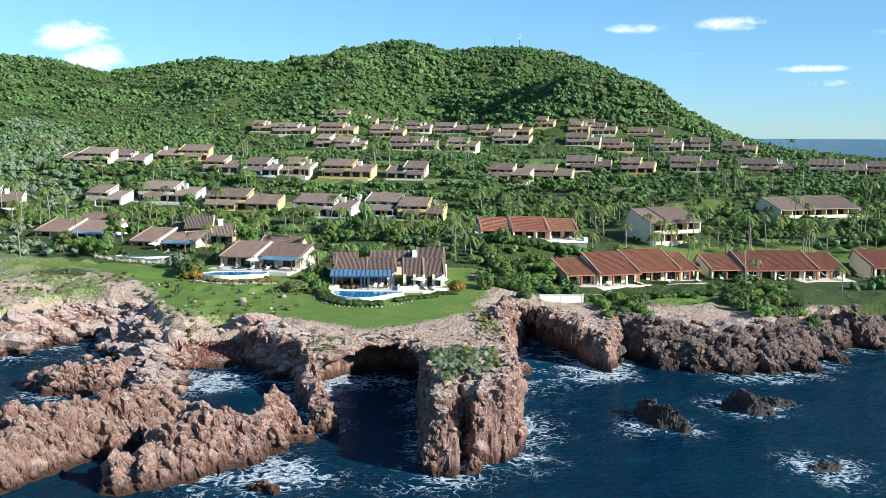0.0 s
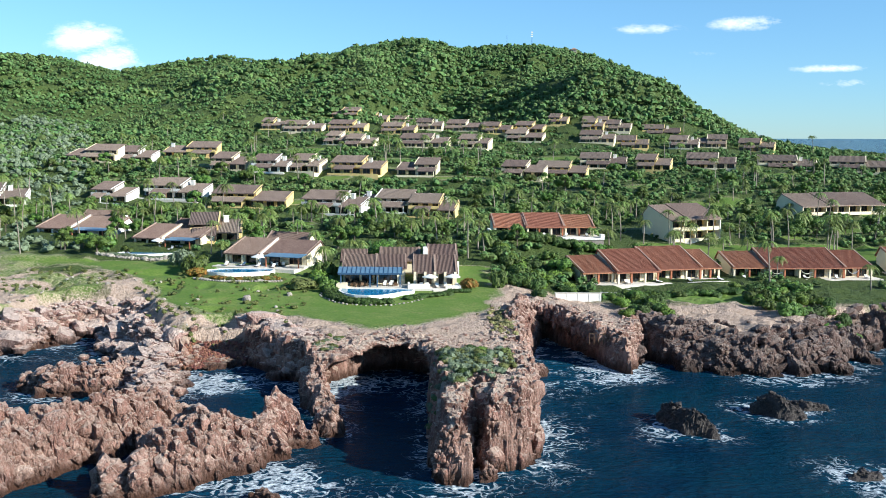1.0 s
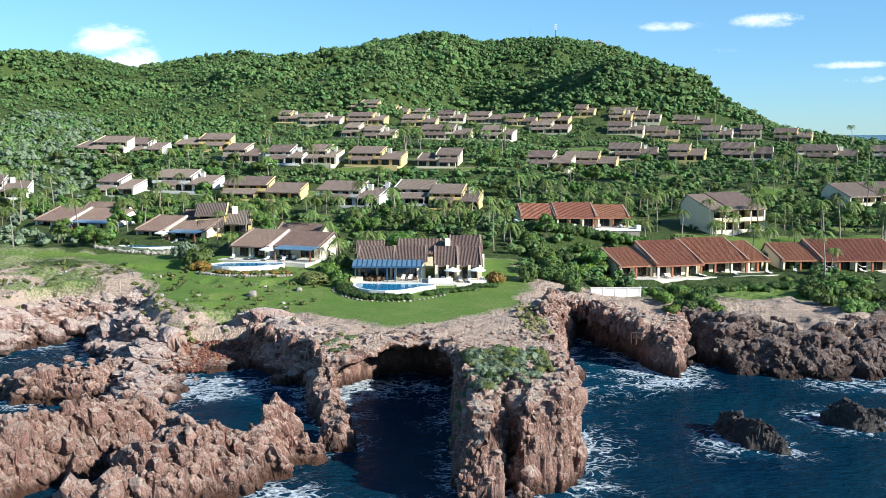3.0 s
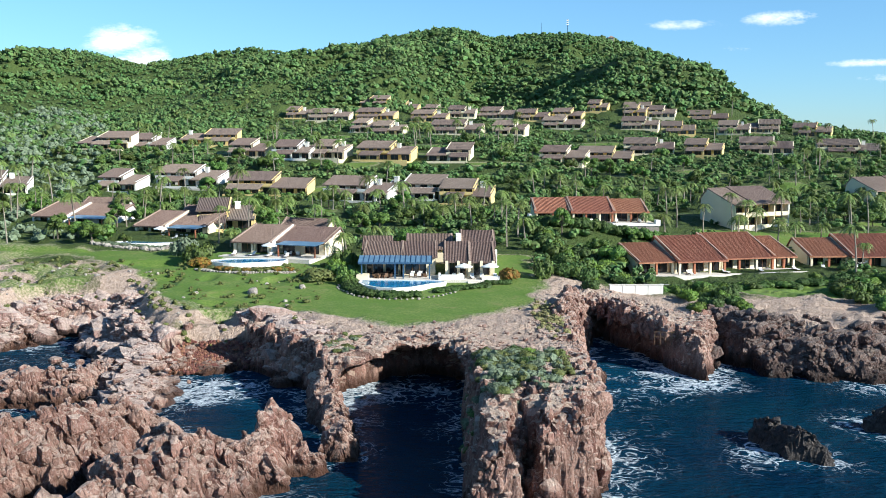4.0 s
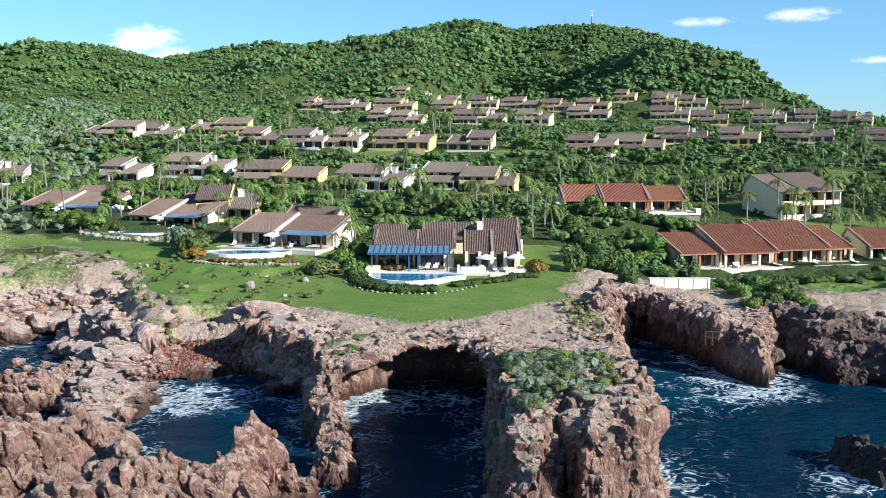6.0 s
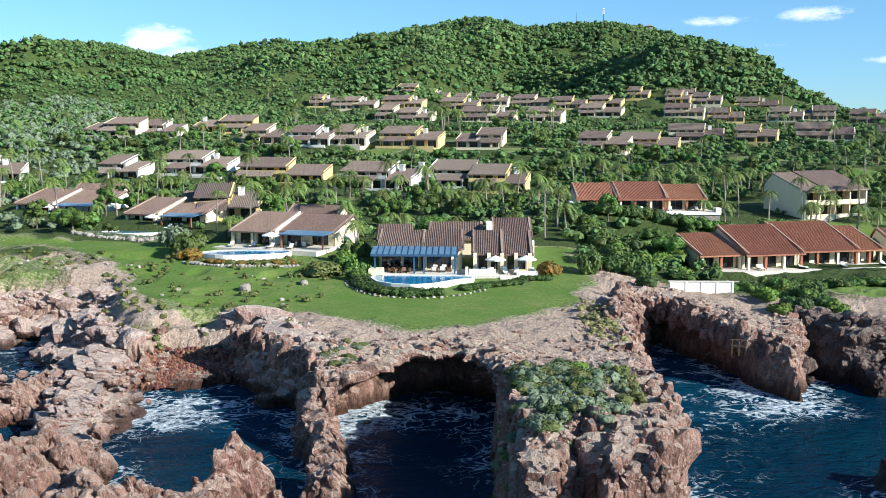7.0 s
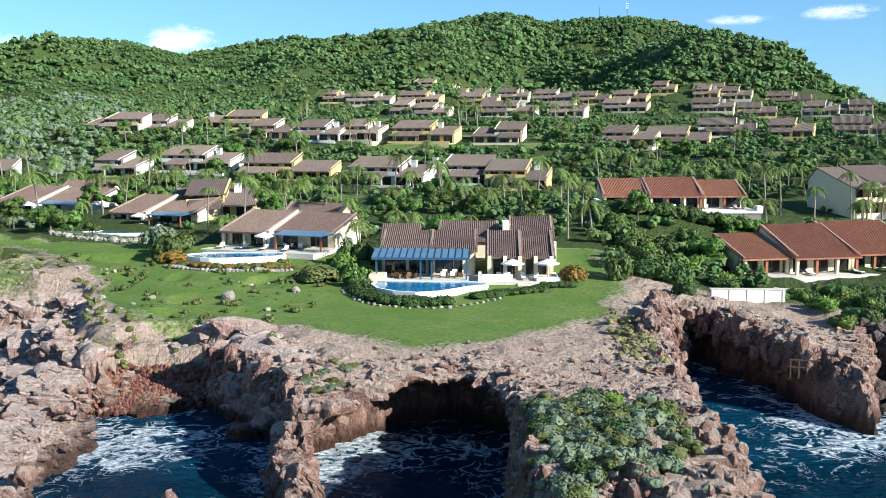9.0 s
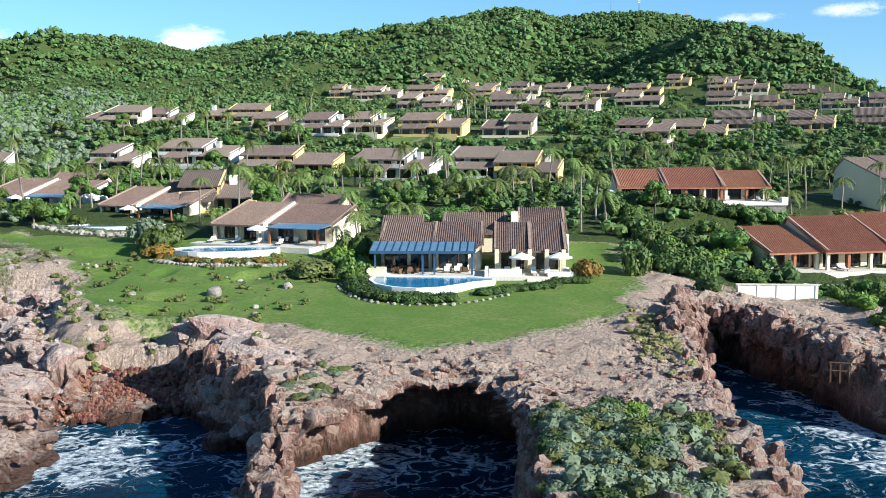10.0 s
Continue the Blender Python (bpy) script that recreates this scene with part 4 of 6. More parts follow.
# ---------------------------------------------------------------- plants
def leaf_cloud(rng, lobes, per_lobe, leaf):
    """Lobes of small leaf cards set at random slants round dark knobbly cores. lobes: rows x, y, z, radius."""
    vs, fs, k = [], [], 0
    for x, y, z, r in lobes:
        v = ICO1[0] * (0.82 * r) * (1 + 0.18 * rng.standard_normal((len(ICO1[0]), 1))) * (1, 1, 0.8) + (x, y, z)
        vs.append(v)
        fs.append(ICO1[1] + k)
        k += len(v)
        n = per_lobe
        way = rng.standard_normal((n, 3))
        way[:, 2] = np.where(way[:, 2] < -0.5, -way[:, 2], way[:, 2])
        way /= np.linalg.norm(way, axis=1)[:, None]
        mid = way * r * rng.uniform(0.75, 1.08, (n, 1)) * (1, 1, 0.85) + (x, y, z)
        a = np.cross(way, rng.standard_normal((n, 3)))
        a /= np.linalg.norm(a, axis=1)[:, None]
        b = np.cross(a, way) + way * rng.uniform(-0.5, 0.7, (n, 1))
        s = leaf * rng.uniform(0.6, 1.3, (n, 1))
        tri = np.stack([mid - a * s, mid + a * s, mid + b * s * 1.4, mid - b * s * 0.8], 1).reshape(-1, 3)
        vs.append(tri)
        q = np.arange(n)[:, None] * 4 + k
        fs.append(np.concatenate([q + (0, 1, 2), q + (1, 0, 3)]))
        k += 4 * n
    return np.concatenate(vs), np.concatenate(fs)


def tree_meshes(seed, height, spread_r, lobes=12, per=125, leaf=0.19):
    rng = np.random.default_rng(seed)
    g = Geo()
    trunk_top = height * 0.42
    g.tube((0, 0, -1.0), (0.15, 0.1, trunk_top * 0.6), 0.22, 0.17, 7)
    g.tube((0.15, 0.1, trunk_top * 0.6), (0.0, 0.25, trunk_top), 0.17, 0.13, 7)
    rows = []
    for i in range(lobes):
        a = i * 2.4 + rng.uniform(-0.4, 0.4)
        r = spread_r * (0.25 + 0.62 * math.sqrt((i + 0.5) / lobes))
        z = height * rng.uniform(0.52, 0.88) - 0.18 * r
        rows.append((r * math.cos(a), r * math.sin(a), z, spread_r * rng.uniform(0.34, 0.52)))
        g.tube((0, 0.2, trunk_top * 0.9), (0.8 * r * math.cos(a), 0.8 * r * math.sin(a), z - 0.2), 0.1, 0.04, 5)
    v, f = leaf_cloud(rng, rows, per, leaf)
    return g.mesh("trunk", M_BARK), raw_mesh("crown", v, f, M_LEAF)


TREES = [tree_meshes(3, 6.5, 3.0), tree_meshes(4, 5.2, 3.3, 13), tree_meshes(5, 7.6, 2.7, 12), tree_meshes(6, 4.4, 2.5, 9)]


def tree(x, y, size=1.0, variant=0, material=None, label="leafy green tree between the villas", z=None):
    trunk, crown = TREES[variant % len(TREES)]
    ob = thing("tree", pose(x, y, height_at(x, y) if z is None else z, 0, 0, (x * 37 + y * 91) % 360), label, "tree", "trees among the villas")
    ob.scale = (size, size, size)
    part("trunk", trunk, None, ob)
    if material:
        crown = crown.copy()
        crown.materials[0] = material
    part("crown", crown, None, ob)
    return ob


def palm_meshes(seed, height, bend, fronds=15, length=2.6):
    rng = np.random.default_rng(seed)
    g = Geo()
    spots = [(bend * (q / 5) ** 2, 0.12 * math.sin(q), -1.0 + (height + 1.0) * q / 5) for q in range(6)]
    for q in range(5):
        g.tube(spots[q], spots[q + 1], 0.19 - 0.018 * q, 0.19 - 0.018 * (q + 1), 7)
    top = Vector(spots[-1])
    leaf = Geo()
    for i in range(fronds):
        a = i * 2.4 + rng.uniform(-0.2, 0.2)
        rise = rng.uniform(-0.35, 1.0)
        out = Vector((math.cos(a), math.sin(a), 0))
        side = Vector((-math.sin(a), math.cos(a), 0))
        ln = length * rng.uniform(0.85, 1.1)
        pts = [top + out * (ln * q * (1 - 0.12 * q * q)) + Vector((0, 0, ln * (0.75 * rise * q - (0.75 + 0.25 * rise) * q * q))) for q in np.linspace(0, 1, 8)]
        for q in range(7):
            p0, p1 = pts[q], pts[q + 1]
            w = 0.62 * math.sin(math.pi * (0.12 + 0.8 * (q + 0.5) / 7)) * ln / 2.6
            along = (p1 - p0)
            for s in (-1, 1):
                for u in (0.0, 0.5):
                    base0, base1 = p0 + along * u, p0 + along * (u + 0.42)
                    tip = base0 + along * (u * 0.2 + 1.0) + side * s * w + Vector((0, 0, -0.34 * w - 0.1 * rng.random()))
                    leaf.add([base0, base1, tip], [(0, 1, 2)])
    crown = leaf.mesh("crown", M_PALM)
    return g.mesh("trunk", M_PALMBARK), crown


PALMS = [palm_meshes(1, 6.5, 0.5), palm_meshes(2, 8.2, 1.1), palm_meshes(3, 5.0, -0.4), palm_meshes(4, 9.5, 0.8, 14), palm_meshes(5, 3.4, 0.3, 16)]


def palm(x, y, variant=0, size=1.0, z=None, label="coconut palm with a slim grey trunk"):
    trunk, crown = PALMS[variant % len(PALMS)]
    ob = thing("palm_tree", pose(x, y, height_at(x, y) if z is None else z, 0, 0, (x * 53 + y * 29) % 360), label, "palm tree", "palms among the villas")
    ob.scale = (size, size, size)
    part("trunk", trunk, None, ob)
    part("crown", crown, None, ob)
    return ob


def shrub_mesh(seed, material, leaf=0.2, lobes=7, per=150):
    rng = np.random.default_rng(seed)
    rows = [(rng.uniform(-0.6, 0.6), rng.uniform(-0.6, 0.6), rng.uniform(0.25, 0.55), rng.uniform(0.4, 0.62)) for _ in range(lobes)]
    v, f = leaf_cloud(rng, rows, per, leaf)
    return raw_mesh("shrub", v, f, material)


SHRUBS = {"green": shrub_mesh(1, M_HEDGE, 0.07), "lime": shrub_mesh(2, M_LIME, 0.07), "silver": shrub_mesh(3, M_SILVER, 0.06), "olive": shrub_mesh(4, M_OLIVE, 0.065),
          "flower": shrub_mesh(5, M_FLOWER, 0.07), "dark": shrub_mesh(6, M_LEAF, 0.08), "dry": shrub_mesh(7, M_DRY, 0.07)}


def shrub(x, y, wide, tall, kind="green", label="rounded green shrub in the garden", z=None, deep=None):
    ob = new("shrub", SHRUBS[kind])
    ob.matrix_basis = pose(x, y, (height_at(x, y) if z is None else z) - 0.1, 0, 0, (x * 71 + y * 13) % 360)
    ob.scale = (wide, deep or wide, tall)
    return tagged(ob, label, "shrub")


def woods(name, spots, label, seed, leaf=0.85, per=16, material=None, lobes_each=3):
    """Countless crowns in one mesh. spots: rows x, y, z, radius."""
    rng = np.random.default_rng(seed)
    vs, fs, k = [], [], 0
    base = []
    for s in range(10):
        r = np.random.default_rng(900 + s)
        lobes = [(r.uniform(-0.55, 0.55), r.uniform(-0.55, 0.55), r.uniform(0.35, 0.8), r.uniform(0.42, 0.62)) for _ in range(lobes_each)]
        base.append(leaf_cloud(r, lobes, per, leaf * 0.26))
    for x, y, z, r in spots:
        v, f = base[rng.integers(10)]
        a = rng.uniform(0, 6.28)
        rot = np.array([[math.cos(a), -math.sin(a), 0], [math.sin(a), math.cos(a), 0], [0, 0, 1]])
        vs.append((v * rng.uniform(0.85, 1.2, 3)) @ rot.T * r + (x, y, z - 0.15 * r))
        fs.append(f + k)
        k += len(v)
    me = raw_mesh(name, np.concatenate(vs), np.concatenate(fs), material or M_WOODS)
    return tagged(new(name, me), label, "forest", kind="stuff")

# ---------------------------------------------------------------- houses
def wall_with_openings(g, x0, x1, y, z0, z1, openings, thick=0.3):
    """A wall that faces -y, with openings (left, right, sill, head)."""
    cur = x0
    for a, b, sill, head in sorted(openings):
        if a > cur:
            g.box(cur, a, y, y + thick, z0, z1)
        if sill > z0:
            g.box(a, b, y, y + thick, z0, sill)
        if head < z1:
            g.box(a, b, y, y + thick, head, z1)
        cur = b
    if cur < x1:
        g.box(cur, x1, y, y + thick, z0, z1)


def window(house, a, b, y, sill, head, frame_mat=None):
    """A dark pane set back in its opening, with a timber frame and a mullion."""
    pane = part("window", Geo().box(a, b, y + 0.2, y + 0.24, sill, head), M_GLASS, house)
    g = Geo()
    mids = [a + (b - a) * q / max(1, round((b - a) / 1.1)) for q in range(max(1, round((b - a) / 1.1)) + 1)]
    for m in mids:
        g.box(min(max(m - 0.04, a), b - 0.08), min(max(m + 0.04, a + 0.08), b), y + 0.14, y + 0.198, sill, head)
    g.box(a + 0.04, b - 0.04, y + 0.15, y + 0.19, head - 0.08, head)
    part("window_frame", g, frame_mat or M_WOOD, pane)
    return pane


def villa(x, y, wide, colour, turn=0.0, seed=0, roof_mat=None, z=None):
    """A two-storey hillside villa: a long upper roof that falls to the front, a lower veranda roof before it, white gable parapets."""
    rng = random.Random(seed)
    wall_mat = (M_WHITE, M_YELLOW, M_CREAM)[colour]
    word = ("white", "yellow", "cream")[colour]
    roof_mat = roof_mat or M_HAZED_TILE
    if z is None:
        z = height_at(x, y) - 0.3
    ob = thing("villa", pose(x, y, z, 0, 0, turn), word + " stucco hillside villa with brown tiled roofs and verandas", "house", "villas on the hillside")
    w = wide / 2
    split = w * rng.uniform(0.1, 0.35) * (1 if rng.random() < 0.8 else -1)
    part("terrace", Geo().box(-w, w, -1.2, 9.5, -4.0, 0.15), M_PAVE if colour == 0 else wall_mat, ob)
    # lower storey
    g = Geo()
    holes = []
    n = max(3, round(wide / 3.6))
    for i in range(n):
        c = -w + wide * (i + 0.5) / n
        holes.append((c - wide / n * 0.36, c + wide / n * 0.36, 0.25, 2.35))
    wall_with_openings(g, -w, w, 2.6, 0.15, 2.9, holes)
    g.box(-w, -w + 0.3, 2.9, 9.5, 0.15, 2.9)
    g.box(w - 0.3, w, 2.9, 9.5, 0.15, 2.9)
    g.box(-w, w, 9.2, 9.5, 0.15, 4.6)
    part("lower_wall", g, wall_mat, ob)
    for a, b, s, h in holes:
        window(ob, a, b, 2.6, s, h)
    part("floor_slab", Geo().box(-w + 0.3, w - 0.3, 2.9, 9.2, 2.62, 2.88), wall_mat, ob)
    # upper storey, to one side or across
    main = (-w, split) if split > 0 else (split, w)
    other = (split, w) if split > 0 else (-w, split)
    g = Geo()
    holes = []
    m0, m1 = main
    k = max(2, round((m1 - m0) / 3.2))
    for i in range(k):
        c = m0 + (m1 - m0) * (i + 0.5) / k
        holes.append((c - (m1 - m0) / k * 0.3, c + (m1 - m0) / k * 0.3, 3.1, 4.7))
    wall_with_openings(g, m0, m1, 4.4, 2.9, 5.0, holes)
    slope = [(4.4, 2.9), (9.5, 2.9), (9.5, 6.6), (4.4, 5.0)]
    g.side(m0, m0 + 0.3, slope)
    g.side(m1 - 0.3, m1, slope)
    g.box(m0 + 0.3, m1 - 0.3, 9.2, 9.5, 2.9, 6.4)
    part("upper_wall", g, wall_mat, ob)
    for a, b, s, h in holes:
        window(ob, a, b, 4.4, s, h)
    part("upper_roof", Geo().roof(m0 - 0.3, m1 + 0.3, 2.3, 4.48, 9.7, 6.75, 0.22, 0.34), roof_mat, ob)
    high = m1 if split > 0 else m0
    part("gable_parapet", Geo().side(high - 0.16, high + 0.16, [(2.4, 4.42), (9.6, 6.6), (9.6, 6.92), (2.4, 4.72)]), M_WHITE if colour == 0 else wall_mat, ob)
    # balcony before the upper rooms
    part("balcony", Geo().box(m0, m1, 2.1, 2.25, 2.7, 3.6).box(m0, m1, 2.25, 4.4, 2.7, 2.86), wall_mat, ob)
    # veranda roof over a part of the front, on posts
    v0 = m0 + (m1 - m0) * rng.uniform(0.0, 0.3)
    v1 = m1 - (m1 - m0) * rng.uniform(0.0, 0.25)
    part("veranda_roof", Geo().roof(v0, v1, -1.7, 2.2, 2.05, 3.5, 0.18, 0.34), roof_mat, ob)
    for i in range(3):
        cx = v0 + 0.25 + (v1 - v0 - 0.5) * i / 2
        part("post", Geo().box(cx - 0.14, cx + 0.14, -1.0, -0.72, 0.15, 2.3), M_WOOD if rng.random() < 0.5 else wall_mat, ob)
    # the lower wing's own roof
    o0, o1 = other
    part("wing_roof", Geo().roof(o0 - 0.2, o1 + 0.2, 0.4, 2.59, 9.6, 5.0, 0.22, 0.34), roof_mat, ob)
    side = o1 if split > 0 else o0
    part("wing_gable", Geo().side(side - 0.2, side + 0.12, [(2.6, 2.8), (9.5, 2.8), (9.5, 5.08), (2.6, 3.28)]), wall_mat, ob)
    # garden wall and chimney
    part("parapet", Geo().box(-w, w, -1.2, -1.05, 0.15, 0.75), M_WHITE if colour == 0 else wall_mat, ob)
    if rng.random() < 0.5:
        part("chimney", Geo().box(o0 + 1.0, o0 + 2.2, 7.2, 8.2, 4.0, 5.9).box(o0 + 0.9, o0 + 2.3, 7.1, 8.3, 5.9, 6.05), M_WHITE, ob)
    return ob


VILLAS = [
    (-108.1, 304.3, 12.4, 0), (-89.3, 309.4, 20.1, 0), (-63.4, 300.2, 23.6, 1), (-36.7, 285, 18.6, 0),
    (-21.6, 289.1, 15.6, 0), (-7.2, 282.5, 13.5, 1), (-134.8, 362.9, 19, 2), (-120.4, 367.9, 13.3, 0),
    (-104.8, 387.3, 20.9, 1), (-81.9, 352.6, 13.5, 2), (-66.1, 347.5, 13.1, 0), (-54.6, 349.6, 11.8, 2),
    (-35.6, 346.5, 18.7, 1), (-14.2, 347, 14.1, 2), (24, 368.5, 16.1, 2), (39.6, 377.6, 19.3, 1),
    (59.3, 401.5, 18.7, 2), (77.6, 393.9, 13.7, 1), (102.2, 399.5, 19.3, 2), (136.2, 408.1, 23.2, 2),
    (165.5, 409.5, 22.6, 2), (191, 418.5, 18.2, 1), (-54.2, 441.7, 11, 2), (-43.2, 435.1, 13.2, 2),
    (-14.8, 438.1, 21.6, 2), (6.8, 440.1, 14.1, 2), (-79, 502.8, 21, 2), (-95.4, 509, 10.9, 1),
    (-56.8, 503.8, 19.9, 1), (-30, 498.7, 17.4, 1), (-14.4, 512.6, 13.4, 2), (2.6, 517.7, 18.1, 2),
    (20.1, 511.5, 15.5, 1), (36.8, 514.5, 15, 1), (53.1, 525, 10.1, 1), (76.6, 523.1, 21.3, 1),
    (69.5, 512.5, 11.3, 1), (82.9, 512, 12.8, 2), (105.9, 514.5, 19.4, 1), (33.2, 497.4, 19.4, 2),
    (69, 489.2, 17.1, 2), (83.6, 471.3, 15.1, 1), (106.9, 468.8, 13.6, 2), (122.1, 475.4, 13.8, 2),
    (140.4, 467.2, 16.3, 1), (-62.5, 549.2, 14.7, 1), (-47.3, 560.4, 15.6, 1), (-32.2, 574, 14, 2),
]

for i, (x, y, w, c) in enumerate(VILLAS):
    villa(x, y, w, c, turn=-14 - x * 0.03 + ((i * 37) % 11 - 5), seed=100 + i)
villa(-136, 292, 16, 0, 12, 950)


def umbrella(x, y, z, r=1.35):
    ob = thing("parasol", pose(x, y, z), "white canvas parasol on the terrace", "parasol", "white parasols")
    part("pole", Geo().tube((0, 0, 0), (0, 0, 2.5), 0.035, 0.03, 8), M_WOOD, ob)
    n = 8
    g = Geo().add([(0, 0, 2.65)] + [(r * math.cos(k * math.tau / n), r * math.sin(k * math.tau / n), 2.1) for k in range(n)] +
                  [(r * math.cos(k * math.tau / n), r * math.sin(k * math.tau / n), 1.95) for k in range(n)],
                  [(0, 1 + k, 1 + (k + 1) % n) for k in range(n)] + [(1 + k, 9 + k, 9 + (k + 1) % n, 1 + (k + 1) % n) for k in range(n)])
    part("canopy", g, M_CLOTH, ob)
    part("base", Geo().tube((0, 0, 0), (0, 0, 0.12), 0.3, 0.26, 12), M_STONE, ob)
    return ob


def lounger(x, y, z, turn):
    ob = thing("sun_lounger", pose(x, y, z, 0, 0, turn), "white cushioned sun lounger beside the pool", "sun lounger", "sun loungers")
    part("frame", Geo().box(-0.34, 0.34, -0.95, 0.95, 0.22, 0.28), M_WOOD, ob)
    part("mattress", Geo().box(-0.31, 0.31, -0.92, 0.35, 0.284, 0.38), M_CLOTH, ob)
    part("backrest", Geo().side(-0.31, 0.31, [(0.36, 0.30), (0.92, 0.72), (0.86, 0.80), (0.30, 0.385)]), M_CLOTH, ob)
    for sx in (-0.28, 0.28):
        for sy in (-0.8, 0.8):
            part("leg", Geo().box(sx - 0.03, sx + 0.03, sy - 0.03, sy + 0.03, 0, 0.22), M_WOOD, ob)
    return ob


def chair(x, y, z, turn, cloth=None):
    ob = thing("armchair", pose(x, y, z, 0, 0, turn), "low armchair with pale cushions on the terrace", "chair", "terrace chairs")
    part("seat", Geo().box(-0.33, 0.33, -0.33, 0.33, 0.28, 0.44), cloth or M_CLOTH, ob)
    part("backrest", Geo().box(-0.33, 0.33, 0.22, 0.33, 0.444, 0.85), cloth or M_CLOTH, ob)
    for s in (-1, 1):
        part("armrest", Geo().box(s * 0.38 - 0.045, s * 0.38 + 0.045, -0.33, 0.33, 0.0, 0.6), M_WOOD, ob)
    return ob


def table(x, y, z, r=0.7):
    ob = thing("round_table", pose(x, y, z), "dark round dining table under the roof", "table")
    part("tabletop", Geo().tube((0, 0, 0.70), (0, 0, 0.75), r, r, 16), M_WOOD, ob)
    part("pedestal", Geo().tube((0, 0, 0), (0, 0, 0.70), 0.2, 0.08, 10), M_WOOD, ob)
    return ob


def pool(outline, z, label, deep=1.0, wall=0.35, group="swimming pools"):
    """A pool with a white shell: outline in metres about its own middle."""
    pts = [Vector(p) for p in outline]
    mx = sum((p.x for p in pts)) / len(pts)
    my = sum((p.y for p in pts)) / len(pts)
    ob = thing("swimming_pool", pose(mx, my, z), label, "swimming pool", group)
    inner = [(p.x - mx, p.y - my) for p in pts]
    outer = [(a * (1 + wall / max(0.5, math.hypot(a, b))), b * (1 + wall / max(0.5, math.hypot(a, b)))) for a, b in inner]
    n = len(inner)
    g = Geo().add([(a, b, -deep) for a, b in outer] + [(a, b, 0.06) for a, b in outer] + [(a, b, 0.06) for a, b in inner] + [(a, b, -0.5) for a, b in inner],
                  [(k, (k + 1) % n, n + (k + 1) % n, n + k) for k in range(n)] + [(n + k, n + (k + 1) % n, 2 * n + (k + 1) % n, 2 * n + k) for k in range(n)] +
                  [(2 * n + k, 2 * n + (k + 1) % n, 3 * n + (k + 1) % n, 3 * n + k) for k in range(n)])
    part("shell", g, M_WHITE, ob)
    part("pool_water", Geo().prism([(a * 0.998, b * 0.998) for a, b in inner], -0.5, -0.05), M_POOL, ob, "clear blue pool water")
    return ob


def oval(cx, cy, rx, ry, turn=0.0, n=28, skew=0.0):
    out = []
    for k in range(n):
        a = k * math.tau / n
        px, py = rx * math.cos(a) * (1 + skew * math.sin(a)), ry * math.sin(a) * (1 + 0.12 * math.cos(3 * a))
        c, s = math.cos(radians(turn)), math.sin(radians(turn))
        out.append((cx + px * c - py * s, cy + px * s + py * c))
    return out


def gable_block(house, x0, x1, y0, y1, eave, ridge, wall_mat, roof_mat, holes=(), back=None, overhang=0.7, pitch=0.27, base=0.0, parapet=0.0):
    """One volume of a house: walls with openings in front, a roof falling to the front, and a short fall at the back."""
    g = Geo()
    wall_with_openings(g, x0, x1, y0, base, eave, holes)
    rid = y1 - 1.6
    ol = [(y0, base), (y1, base), (y1, eave + 0.4), (rid, ridge - 0.1), (y0, eave)]
    g.side(x0, x0 + 0.28, ol)
    g.side(x1 - 0.28, x1, ol)
    g.box(x0 + 0.28, x1 - 0.28, y1 - 0.28, y1, base, eave + 0.35)
    part("wall", g, wall_mat, house)
    part("roof", Geo().roof(x0 - 0.35, x1 + 0.35, y0 - overhang, eave - overhang * (ridge - eave) / (rid - y0), rid, ridge, 0.2, pitch), roof_mat, house)
    part("back_roof", Geo().roof(x0 - 0.35, x1 + 0.35, y1 + 0.4, eave + 0.25, rid + 0.002, ridge + 0.01, 0.18, pitch), roof_mat, house)
    if parapet:
        for xx in (x0, x1):
            part("gable_coping",
                 Geo().side(xx - 0.14, xx + 0.14, [(y0 - overhang, eave - 0.35), (rid, ridge - 0.1), (rid, ridge + parapet), (y0 - overhang, eave - 0.45 + parapet)]), M_TAN, house)
    for a, b, s, h in holes:
        window(house, a, b, y0, s, h)


